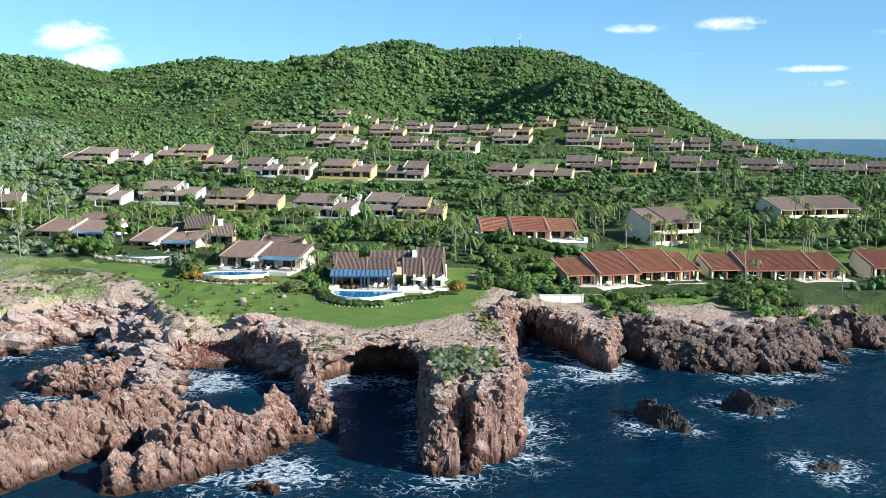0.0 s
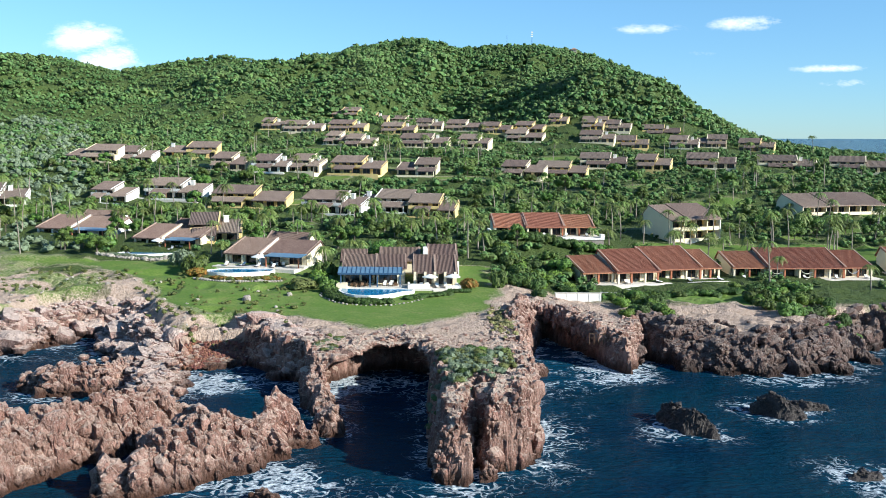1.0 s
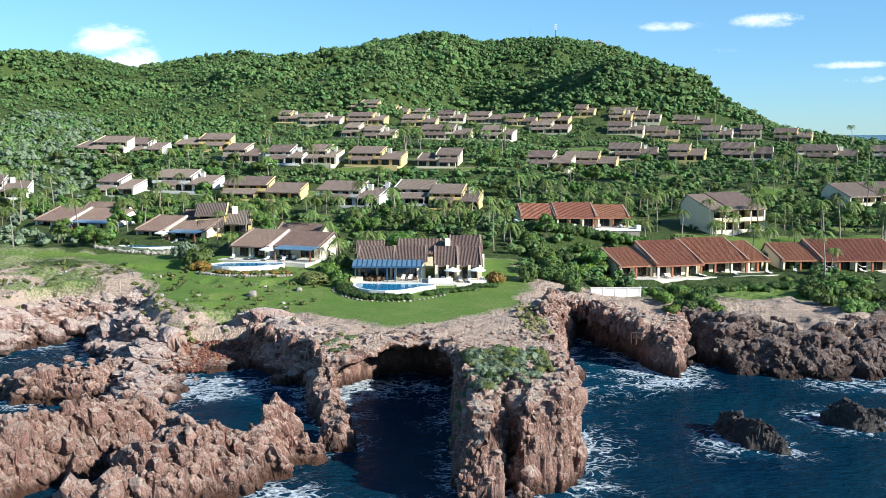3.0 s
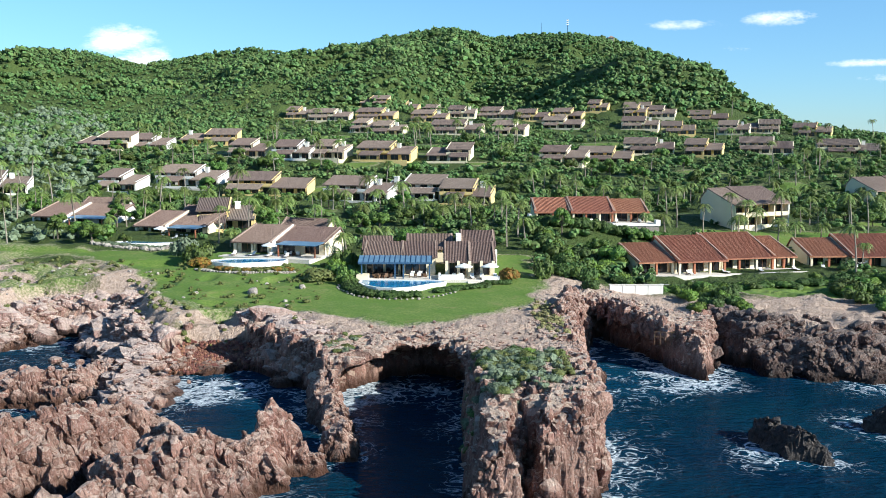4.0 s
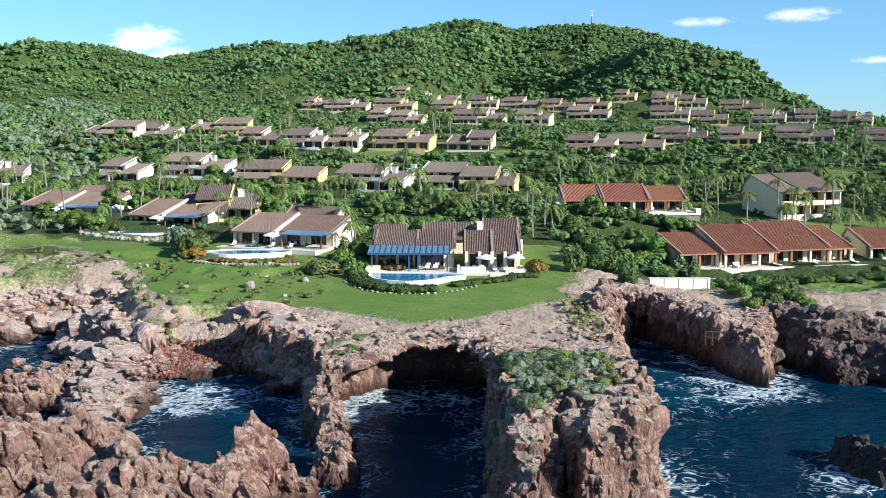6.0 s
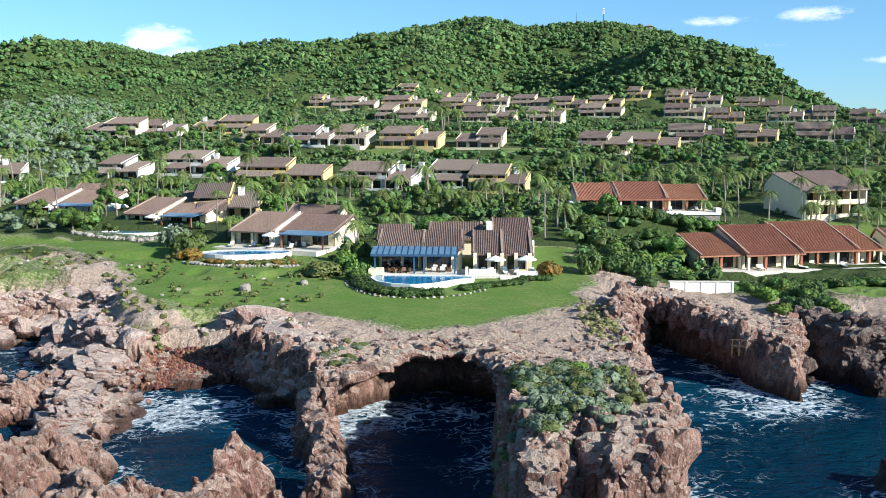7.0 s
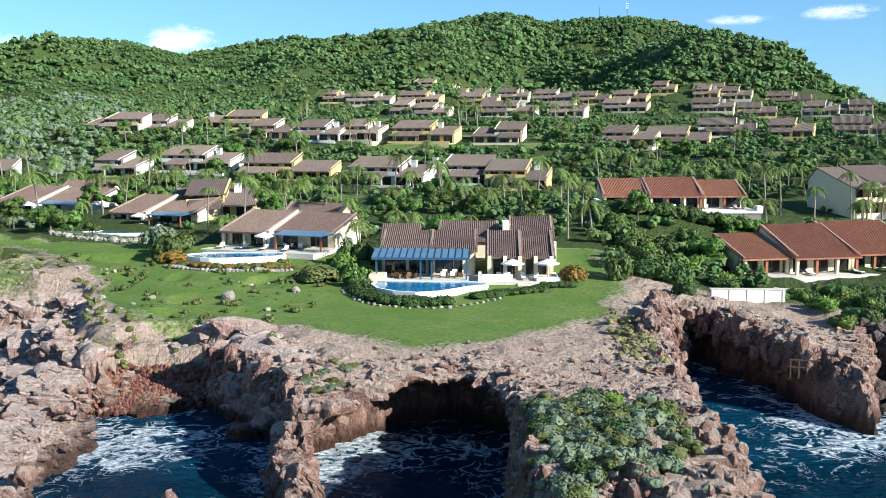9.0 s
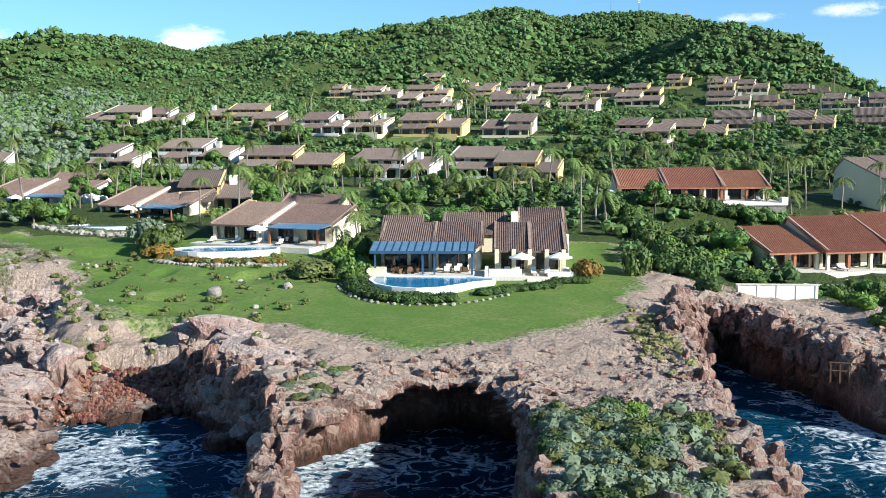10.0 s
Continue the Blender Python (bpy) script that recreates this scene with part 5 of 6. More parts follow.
# ---------------------------------------------------------------- the pool villa on the lawn
def lawn_villa():
    z = 8.1
    ob = thing("villa", pose(-10, 194, z, 0, 0, 3.0), "cream villa with brown tiled roofs and a blue glazed veranda", "house")
    part("terrace", Geo().box(-12.5, 11.3, -2.6, 12.0, -2.4, 0.0), M_PAVE, ob)
    # pavilion at the west end
    holes = [(-11.4, -8.6, 0.1, 2.5), (-8.2, -4.6, 0.1, 2.5), (-4.2, -0.8, 0.1, 2.5)]
    gable_block(ob, -11.8, -5.6, 3.2, 10.5, 3.4, 5.2, M_CREAM, M_BROWN, [h for h in holes[:1]] + [(-8.2, -6.0, 0.1, 2.5)], parapet=0.18)
    gable_block(ob, -5.3, 0.4, 3.2, 10.2, 3.45, 5.25, M_CREAM, M_BROWN, [(-4.8, -1.2, 0.1, 2.5)], parapet=0.18)
    gable_block(ob, 2.1, 6.2, 2.6, 9.6, 3.2, 5.3, M_CREAM, M_BROWN, [(2.8, 5.6, 0.1, 2.5)], overhang=1.6, parapet=0.2)
    gable_block(ob, 6.25, 10.4, 2.6, 9.6, 3.15, 5.2, M_CREAM, M_BROWN, [(7.0, 9.7, 0.1, 2.5)], overhang=1.6, parapet=0.2)
    gable_block(ob, -4.7, 3.3, 12.4, 19.0, 3.7, 5.7, M_CREAM, M_BROWN, [], overhang=0.5, parapet=0.15)
    gable_block(ob, -12.6, -7.8, 11.5, 17.0, 3.6, 5.5, M_CREAM, M_BROWN, [], overhang=0.4)
    gable_block(ob, 5.2, 11.0, 12.2, 19.5, 4.2, 6.3, M_CREAM, M_BROWN, [(6.8, 8.0, 0.1, 2.3)], overhang=0.6, parapet=0.2)
    part("tower_wall", Geo().box(4.1, 5.0, 11.2, 16.0, 0, 6.0), M_WHITE, ob)
    # blue glazed roof on steel posts before the pavilion
    part("glazed_roof", Geo().roof(-12.6, -0.2, -1.2, 2.75, 3.1, 3.45, 0.12), M_BLUE, ob, "blue glazed veranda roof")
    for i in range(15):
        xx = -12.6 + 12.4 * i / 14
        part("roof_rib", Geo().side(xx - 0.035, xx + 0.035, [(-1.22, 2.77), (3.1, 3.47), (3.1, 3.55), (-1.22, 2.85)]), M_STEEL, ob)
    part("roof_beam", Geo().box(-12.6, -0.2, -1.32, -1.16, 2.50, 2.80), M_STEEL, ob)
    for xx in (-12.0, -6.4, -5.0, -0.6):
        part("post", Geo().box(xx - 0.11, xx + 0.11, -1.1, -0.88, 0, 2.56), M_STEEL, ob)
    # columns and steps before the bedrooms
    part("end_wall", Geo().box(10.6, 11.5, 11.0, 12.2, -0.5, 3.4), M_WHITE, ob)
    for xx in (2.3, 4.3, 6.2, 8.2, 10.2):
        part("column", Geo().box(xx - 0.25, xx + 0.25, 0.75, 1.25, 0, 2.75), M_CREAM, ob)
    for box in ((1.4, 5.2, -2.3, -1.9, 0, 0.85), (8.2, 11.2, -2.3, -1.9, 0, 0.55), (0.9, 1.3, -2.6, 1.5, 0, 0.7)):
        part("garden_wall", Geo().box(*box), M_WHITE, ob)
    for i in range(3):
        part("step", Geo().box(5.8, 8.4, -2.6 - 0.4 * (i + 1), -2.6 - 0.4 * i, -0.9, -0.18 * (i + 1)), M_PAVE, ob)
    part("wing_wall", Geo().box(-12.8, -10.8, -2.6, 0.2, -0.6, 0.75), M_CREAM, ob)
    m = ob.matrix_basis
    for px_, py_ in ((5.2, -0.9), (9.6, -0.6)):
        p = m @ Vector((px_, py_, 0))
        umbrella(p.x, p.y, p.z, 1.5)
    for px_, py_, t in ((3.6, -0.6, 10), (4.5, -0.7, -8), (6.6, -0.8, 5), (8.2, -0.7, 0), (10.6, -0.9, 12)):
        p = m @ Vector((px_, py_, 0))
        lounger(p.x, p.y, p.z, t)
    p = m @ Vector((-8.6, 0.9, 0))
    table(p.x, p.y, p.z, 0.85)
    for k in range(6):
        a = k * math.tau / 6
        chair(p.x + 1.35 * math.cos(a), p.y + 1.35 * math.sin(a), p.z, math.degrees(a) - 90, M_WOOD)
    for px_, py_, t in ((-3.6, 0.6, 180), (-2.4, 0.7, 180), (-3.5, 2.0, 0), (-2.2, 2.1, 0), (-1.4, 1.3, -90)):
        q = m @ Vector((px_, py_, 0))
        chair(q.x, q.y, q.z, t)
    return ob


lawn_villa()
pool([(-21.6, 191.2), (-21.6, 188.2), (-20.4, 185.4), (-18.2, 183.5), (-15.6, 182.8), (-13.2, 183.8), (-11.4, 185.8), (-10.0, 187.6), (-8.0, 188.8), (-7.9, 190.0), (-11.0, 190.9)],
     8.1, "curved blue swimming pool with a white rim", 2.0)


# ---------------------------------------------------------------- other pool villas on the western lawn
def pool_villa(x, y, z, turn, wide, seed, awning=True, wall_mat=None):
    wall_mat = wall_mat or M_CREAM
    ob = thing("villa", pose(x, y, z, 0, 0, turn), "cream villa with broad brown roofs above its pool terrace", "house", "pool villas")
    w = wide / 2
    part("terrace", Geo().box(-w - 0.5, w + 0.5, -4.5, 10, -3.0, 0.0), M_PAVE, ob)
    mid = -0.05 * wide
    gable_block(ob, -w, mid - 0.2, 1.6, 11.0, 2.7, 4.8, wall_mat, M_BROWN, [(-w + 1, -w + 3.4, 0.1, 2.4), (mid - 3.8, mid - 1.2, 0.1, 2.4)], overhang=1.8, parapet=0.25)
    gable_block(ob, mid + 0.2, w, 3.0, 11.5, 2.65, 4.6, wall_mat, M_BROWN, [(mid + 1.0, mid + 3.6, 0.1, 2.3), (w - 4.2, w - 1.2, 0.1, 2.3)], overhang=1.2, parapet=0.2)
    gable_block(ob, -w * 0.6, w * 0.5, 12.0, 17.0, 3.8, 5.7, wall_mat, M_BROWN, [], overhang=0.5, parapet=0.2)
    part("side_gable", Geo().side(mid - 0.18, mid + 0.18, [(0.6, 0.0), (9.4, 0.0), (9.4, 4.98), (0.6, 2.5)]), M_WHITE if seed % 2 else M_CREAM, ob)
    for xx in (-w + 0.3, (-w + mid) / 2, mid - 0.5):
        part("column", Geo().box(xx - 0.22, xx + 0.22, 0.2, 0.64, 0, 2.25), wall_mat, ob)
    if awning:
        part("awning", Geo().roof(mid + 2.2, w + 0.6, -2.0, 2.3, 1.7, 2.6, 0.12), M_BLUE, ob, "blue-grey flat awning")
        for xx in (mid + 2.6, w + 0.2):
            part("post", Geo().box(xx - 0.12, xx + 0.12, -1.8, -1.56, 0, 2.2), M_RUST, ob)
    m = ob.matrix_basis
    rng = random.Random(seed)
    for i in range(4):
        p = m @ Vector((-w + 2 + i * wide * 0.2, -2.6 + rng.uniform(-0.4, 0.4), 0))
        lounger(p.x, p.y, p.z, turn + rng.uniform(-20, 20))
    p = m @ Vector((mid + 1.0, -2.2, 0))
    umbrella(p.x, p.y, p.z, 1.5)
    for i in range(3):
        p = m @ Vector((mid + 3.2 + i * 1.2, 0.4, 0))
        chair(p.x, p.y, p.z, turn + 180 + rng.uniform(-30, 30))
    return ob


pool_villa(-41, 212, 9.5, -16, 18, 1)
pool(oval(-44, 203.6, 6.8, 3.0, 8, skew=0.1), 9.5, "oval blue pool with a white rim before the villa", 1.8)
pool_villa(-68, 231, 10.6, -17, 16, 2)
pool(oval(-69, 223.4, 6.5, 2.4, 6), 10.5, "long blue pool edged with pale rocks", 1.6)
pool_villa(-95, 245, 11.3, -15, 20, 3, True, M_WHITE)
pool(oval(-95, 238.2, 8, 2.0, 5), 11.2, "narrow blue pool before the white villa", 1.4)
villa(-57, 236, 12, 1, 10, 903)


# ---------------------------------------------------------------- red-roofed houses on the eastern shore
def row_house(x, y, z, turn, blocks, label):
    """A terrace of low houses under broad red roofs. blocks: rows x0, x1, y0, eave, ridge, depth."""
    ob = thing("row_house", pose(x, y, z, 0, 0, turn), label, "house", "red-roofed row houses")
    lo, hi = min(b[0] for b in blocks), max(b[1] for b in blocks)
    part("terrace", Geo().box(lo - 1, hi + 1, -3.2, 10, -3.0, 0.0), M_PAVE, ob)
    for x0, x1, y0, eave, ridge, deep in blocks:
        n = max(2, round((x1 - x0) / 3.2))
        step = (x1 - x0) / n
        holes = [(x0 + step * i + 0.45, x0 + step * (i + 1) - 0.45, 0.1, 2.3) for i in range(n)]
        gable_block(ob, x0, x1, y0, y0 + deep, eave, ridge, M_CREAM, M_RED, holes, overhang=2.0, parapet=0.12)
        for i in range(n + 1):
            cx = min(max(x0 + step * i, x0 + 0.25), x1 - 0.25)
            part("column", Geo().box(cx - 0.2, cx + 0.2, y0 - 1.7, y0 - 1.3, 0, eave - 0.62), M_RUST if i % 2 else M_CREAM, ob)
    m = ob.matrix_basis
    for i in range(5):
        p = m @ Vector((lo + 2 + (hi - lo - 4) * i / 4, -1.6, 0))
        lounger(p.x, p.y, p.z, turn + 15 * (i % 3 - 1))
    return ob


row_house(44, 216.5, 6.3, 17, [(-17.5, -10.5, 1.5, 2.9, 5.0, 9), (-10.0, -0.2, 0.5, 3.1, 6.2, 10), (0.3, 11.5, 2.8, 3.1, 6.3, 10), (11.8, 16.5, 3.4, 2.9, 5.4, 9)],
          "terrace of houses with broad red tiled roofs beside the sea")
pool(oval(38, 206.5, 8, 1.9, 14), 5.7, "dark curved pool before the red-roofed houses", 1.2)
row_house(84, 225, 6.3, 6, [(-22, -14.5, 1.5, 2.9, 5.0, 9), (-14, 3.5, 0.5, 3.0, 5.8, 10), (3.8, 10.5, 1.5, 2.9, 5.2, 9)],
          "long low houses with red tiled roofs above the cliff")
row_house(112, 230, 6.4, 6, [(-10, 2, 0.5, 3.0, 5.6, 10), (2.5, 12, 1.0, 2.9, 5.4, 9)], "low houses with red tiled roofs and hammocks")


def red_house():
    ob = row_house(21, 243.5, 13.2, 5, [(-11.5, -4.0, 1.4, 2.9, 4.9, 7), (-3.6, 5.4, 0.8, 2.9, 5.1, 7.5), (5.8, 13.0, 1.4, 2.8, 4.6, 7)],
                   "house with three ribbed red tile roofs above a pool terrace")
    part("pool_terrace", Geo().box(-11, 14.6, -5.0, -3.2, -0.45, -0.03), M_WHITE, ob)
    part("stone_footing", Geo().box(-10.8, 14.4, -4.8, -3.2, -3.6, -0.45), M_STONE, ob)
    part("white_wall", Geo().box(-13.2, -12.6, -2.8, 1.0, -1.8, 1.8), M_WHITE, ob)
    part("end_wall", Geo().box(13.6, 14.6, -5.0, -3.4, -0.02, 0.8), M_WHITE, ob)
    return ob


red_house()
pool(oval(27, 240.2, 5.0, 0.7, 5), 13.2, "small blue pool on the hill terrace", 1.4)


# ---------------------------------------------------------------- apartment houses
def apartments(x, y, z, turn, bays, floors, bay=4.4):
    ob = thing("apartment_house", pose(x, y, z, 0, 0, turn), "cream apartment house with white balconies and a weathered tile roof", "house", "apartment houses")
    w = bays * bay / 2
    top = floors * 2.9
    g = Geo()
    holes = []
    for f in range(floors):
        for i in range(bays):
            x0 = -w + i * bay
            holes.append((x0 + 0.5, x0 + bay - 0.5, f * 2.9 + 0.3, f * 2.9 + 2.5))
    for i in range(bays):
        x0 = -w + i * bay
        g.box(x0, x0 + 0.5, 0, 0.3, 0, top)
        g.box(x0 + bay - 0.5, x0 + bay, 0, 0.3, 0, top)
        for f in range(floors):
            g.box(x0 + 0.5, x0 + bay - 0.5, 0, 0.3, f * 2.9, f * 2.9 + 0.3)
            g.box(x0 + 0.5, x0 + bay - 0.5, 0, 0.3, f * 2.9 + 2.5, (f + 1) * 2.9)
    ol = [(-1.8, -1), (11, -1), (11, top + 0.6), (8.5, top + 3.1), (-1.8, top - 0.2)]
    part("gable_wall", Geo().side(-w - 0.3, -w, ol), M_CREAM, ob)
    part("gable_wall", Geo().side(w, w + 0.3, ol), M_WHITE, ob)
    part("wall", g, M_YELLOW, ob)
    for a, b, s, h in holes:
        window(ob, a, b, 0.0, s, h)
    for f in range(floors):
        for i in range(bays):
            x0 = -w + i * bay
            part("balcony", Geo().box(x0 + 0.1, x0 + bay - 0.1, -1.7, -1.55, f * 2.9, f * 2.9 + 0.95).box(x0 + 0.1, x0 + bay - 0.1, -1.55, -0.02, f * 2.9 - 0.02, f * 2.9 + 0.18), M_CREAM, ob)
            part("pier", Geo().box(x0 - 0.12, x0 + 0.12, -1.5, -0.02, f * 2.9 + 0.2, f * 2.9 + 2.75), M_CREAM, ob)
    half = w * 0.35
    for a, b, dz in ((-w - 0.5, -half, 0.0), (-half + 0.05, w + 0.5, 0.25)):
        part("roof", Geo().roof(a, b, -2.1, top - 0.2 + dz, 8.5, top + 3.15 + dz, 0.22, 0.4), M_TAN, ob)
        part("back_roof", Geo().roof(a, b, 11.5, top + 0.4 + dz, 8.502, top + 3.16 + dz, 0.2, 0.4), M_TAN, ob)
    part("plinth", Geo().box(-w, w, -1.8, 11, -3, -0.04), M_PAVE, ob)
    return ob


apartments(61.5, 259, 10.6, 24, 4, 2, 3.7)
apartments(118, 306, 8.4, 18, 7, 3, 4.2)

# ---------------------------------------------------------------- gardens
def garden():
    rng = random.Random(5)
    taken = [(x, y, w * 0.62 + 2.5) for x, y, w, _ in VILLAS] + [(-10, 200, 15), (-10, 186, 12), (-41, 212, 14), (-68, 231, 13), (-95, 245, 14), (44, 218, 20), (84, 229, 22),
                                                                 (112, 232, 14), (21, 247, 17), (60, 266, 14), (121, 307, 18), (46, 270, 8), (-57, 240, 9)]

    def free(x, y, r=0.0):
        for a, b, c in taken:
            dx, dy = x - a, y - b
            if abs(dx) < c and -4 < dy < 12:
                return False
            if math.hypot(dx, dy) < c * 0.75 + r:
                return False
        return True

    # palms and trees between the rows of villas
    made = 0
    while made < 190:
        x, y = rng.uniform(-140, 170), rng.choice((rng.uniform(206, 300), rng.uniform(240, 420)))
        if abs(x) > 0.5 * y or (x < 8 and y < 228 and rng.random() < 0.6) or not free(x, y):
            continue
        if 8 < x < 60 and y < 212:
            continue
        palm(x, y, rng.randrange(5), rng.uniform(0.8, 1.15))
        made += 1
    made = 0
    while made < 250:
        x, y = rng.uniform(-150, 180), rng.choice((rng.uniform(215, 300), rng.uniform(235, 400)))
        if abs(x) > 0.5 * y or not free(x, y, 1.5):
            continue
        if 8 < x < 140 and (y < 208 or 236 < y < 258 and x > 40):
            continue
        tree(x, y, rng.uniform(0.45, 0.85), rng.randrange(4))
        made += 1
    spots = []
    while len(spots) < 6400:
        x, y = rng.uniform(-280, 300), rng.uniform(200, 520)
        if abs(x) > 0.55 * y + 10 or not free(x, y) or (x < 7 and y < 222):
            continue
        if 30 < x < 150 and (y < 212 or 234 < y < 258):
            continue
        if vnoise(np.array([x / 22.0]), np.array([y / 7.0]), 3.3)[0] > 0.35 and y > 262:
            continue
        r = rng.uniform(0.9, 2.1) if -150 < x < 150 else rng.uniform(1.2, 2.6)
        spots.append((x, y, height_at(x, y) + 0.1, r))
    woods("undergrowth", [q for q in spots if q[0] > -0.37 * q[1]], "dense green undergrowth between the villas", 31, 0.62, 9)
    # silvery leaves whose pale colour also holds the haze over the west
    woods("silver_scrub", [q for q in spots if q[0] <= -0.37 * q[1]], "silvery scrub on the western slope, paled with haze in its colour", 33, 0.5, 12, M_SILVER)


garden()


def hill_woods():
    rng = np.random.default_rng(8)
    n = 62000
    x, y = rng.uniform(-640, 520, n), rng.uniform(330, 905, n)
    keep = (np.abs(x + 0.05 * y) < 0.52 * y + 20)
    keep &= ~((np.abs(x - 15) < 130 - 0.16 * np.abs(y - 480)) & (y < 528 + 8 * np.sin(x / 9.0)))
    x, y = x[keep], y[keep]
    bare = np.exp(-((x - 18) / 30.0) ** 2 - ((y - 735) / 60.0) ** 2)
    keep = rng.random(len(x)) > bare * 0.75
    x, y = x[keep], y[keep]
    z = land(x, y)[0]
    r = rng.uniform(1.7, 4.7, len(x)) * (0.85 + 0.35 * vnoise(x / 60.0, y / 60.0, 2.0)) * np.clip(y / 640.0, 0.5, 1.05)
    woods("hill_woods", np.stack([x, y, z, r], 1)[:25000], "dense green woods over the hills", 12, 0.85, 4, lobes_each=2)


hill_woods()

# palms on the brow and the lawn by the apartments
rng = random.Random(17)
for i in range(26):
    x = 42 + i * 4.6 + rng.uniform(-2, 2)
    palm(x, rng.uniform(236, 258), rng.choice((1, 3, 0)), rng.uniform(0.85, 1.1), label="tall coconut palm on the sloping lawn")
for i in range(24):
    x, y = -150 + i * 14 + rng.uniform(-4, 4), rng.uniform(425, 520)
    palm(x, y, rng.randrange(5), rng.uniform(0.8, 1.1))

for x, y in ((-26.5, 206), (-24, 209), (-22.5, 213), (-28, 212), (-20, 216), (-52, 222), (-49.5, 226), (-55, 224), (-31, 222), (-36, 226), (-79, 238), (-76, 241), (-82, 236),
             (-12, 222), (-4, 226), (3, 222), (-60, 246), (-70, 250), (-46, 240)):
    palm(x, y, rng.randrange(5), rng.uniform(0.75, 1.0), label="coconut palm beside the pool villas")
for i in range(44):
    palm(-125 + i * 3.0 + rng.uniform(-2, 2), rng.uniform(256, 276), rng.choice((0, 2, 4, 2)), rng.uniform(0.7, 1.0))

# hedges and shrubs round the pool villa on the lawn
for i in range(11):
    a = radians(178 + i * 11)
    shrub(-15.0 + 8.6 * math.cos(a), 189.5 + 8.8 * math.sin(a), 1.5, 1.25, "green", "clipped green hedge round the pool")
for i in range(7):
    shrub(-8.6 + i * 1.25, 184.6 + i * 0.72, 1.25, 0.9, "green", "clipped green hedge beside the steps")
for i in range(5):
    shrub(-0.6 + i * 0.8, 190.6 + 0.05 * i, 0.8, 0.9, "green", "low clipped hedge before the terrace")
shrub(2.6, 193.8, 2.0, 2.4, "flower", "shrub with orange flowers at the terrace's end")
for x, y, wd, tl, kd, lb in ((-30, 192, 3.4, 2.2, "olive", "broad olive-green bush on the lawn"), (-27.5, 197, 2.6, 3.0, "lime", "bright lime-green bush beside the villa"),
                             (-24.8, 194, 2.2, 2.6, "dark", "dark green bush beside the villa"), (-24, 190, 1.6, 1.8, "dark", "dark green bush beside the pool"),
                             (-54, 206, 2.8, 3.4, "dark", "tall dark bush beside the pool"), (-58, 212, 2.6, 3.6, "silver", "silvery fan-leaved shrub beside the pool"),
                             (-52, 201, 2.4, 1.8, "flower", "reddish shrub on the stone wall"), (-80, 226, 3.0, 2.8, "dark", "dense dark bush between the villas"),
                             (-84, 231, 2.6, 2.6, "green", "dense green bush between the villas"), (-26, 203, 2.2, 3.6, "dark", "tall dark bush behind the veranda"),
                             (8.8, 196, 1.9, 3.4, "dark", "tall dark shrub at the lawn's edge"), (16, 190, 1.8, 2.0, "green", "green shrub above the cliff")):
    shrub(x, y, wd, tl, kd, lb)
for i in range(13):
    shrub(-50.5 + i * 1.25, 199.8 - 2.2 * math.sin(math.pi * i / 12), 1.1, 0.9, "olive" if i % 2 else "flower", "low planted shrub above the pool's stone wall")
for i in range(12):
    shrub(-77.5 + i * 1.5, 220.0 - 1.5 * math.sin(math.pi * i / 11), 1.2, 0.8, "silver", "pale low shrub round the pool")
# hedge line east of the lawn, running up the slope
for i in range(16):
    shrub(8.5 + i * 0.5 + (i % 3) * 0.7, 232 - i * 2.4, 2.0, 2.6, ("green", "dark", "lime")[i % 3], "dense hedge along the lawn")
for i in range(24):
    a = rng.random()
    shrub(12 + 14 * rng.random(), 194 + 30 * rng.random(), rng.uniform(1.6, 2.8), rng.uniform(1.4, 2.8), rng.choice(("green", "dark", "green", "lime")), "dense green shrub on the slope")
for i in range(22):
    shrub(30 + i * 1.5, 196.5 + 0.32 * i + rng.uniform(-0.8, 0.8), 1.5, 1.3, rng.choice(("green", "dark")), "green hedge below the pool terrace")
for i in range(26):
    shrub(33.5 + rng.uniform(-3, 5), 174 + i * 0.85, rng.uniform(1.2, 2.0), rng.uniform(1.2, 2.2), rng.choice(("dark", "green", "lime")), "green creeper on the cliff's edge")
for i in range(34):
    shrub(62 + rng.uniform(-6, 9), 176 + rng.uniform(0, 34), rng.uniform(1.3, 2.4), rng.uniform(1.2, 2.6), rng.choice(("dark", "green", "lime")), "leafy green bush on the shore slope")
# plants on the headland's stack
for i in range(58):
    x, y = 1.6 + rng.gauss(0, 2.5), 130 + rng.gauss(0, 4.6)
    x, y = min(max(x + (y - 130) * 0.12, -3.6), 6.9), min(max(y, 118), 139.5)
    shrub(x, y, rng.uniform(0.8, 1.4), rng.uniform(0.6, 1.15), "lime" if y > 132.5 and x > 2.6 and rng.random() < 0.7 else rng.choice(("silver", "silver", "green", "olive")), "wind-bent shrub on top of the rock stack")
for i in range(20):
    shrub(-18.5 + rng.gauss(0, 1.6), 150 + rng.gauss(0, 2.2), rng.uniform(0.5, 0.9), rng.uniform(0.3, 0.6), rng.choice(("silver", "olive")), "dry grey shrub on the headland")
tufts = []
for i in range(120):
    x, y = 8.2 + rng.gauss(0, 1.2), 167 + rng.gauss(0, 4.5)
    tufts.append((x, y, height_at(x, y) - 0.05, rng.uniform(0.3, 0.8)))
woods("dry_grass", tufts, "tufts of dry yellow grass at the cliff's edge", 91, 0.3, 30, M_DRY)
for i in range(18):
    shrub(9 + i * 1.55, 236.6 + rng.uniform(-0.6, 0.6) + 0.13 * i, 1.9, 2.2, rng.choice(("green", "dark")), "hedge below the pool terrace on the slope")
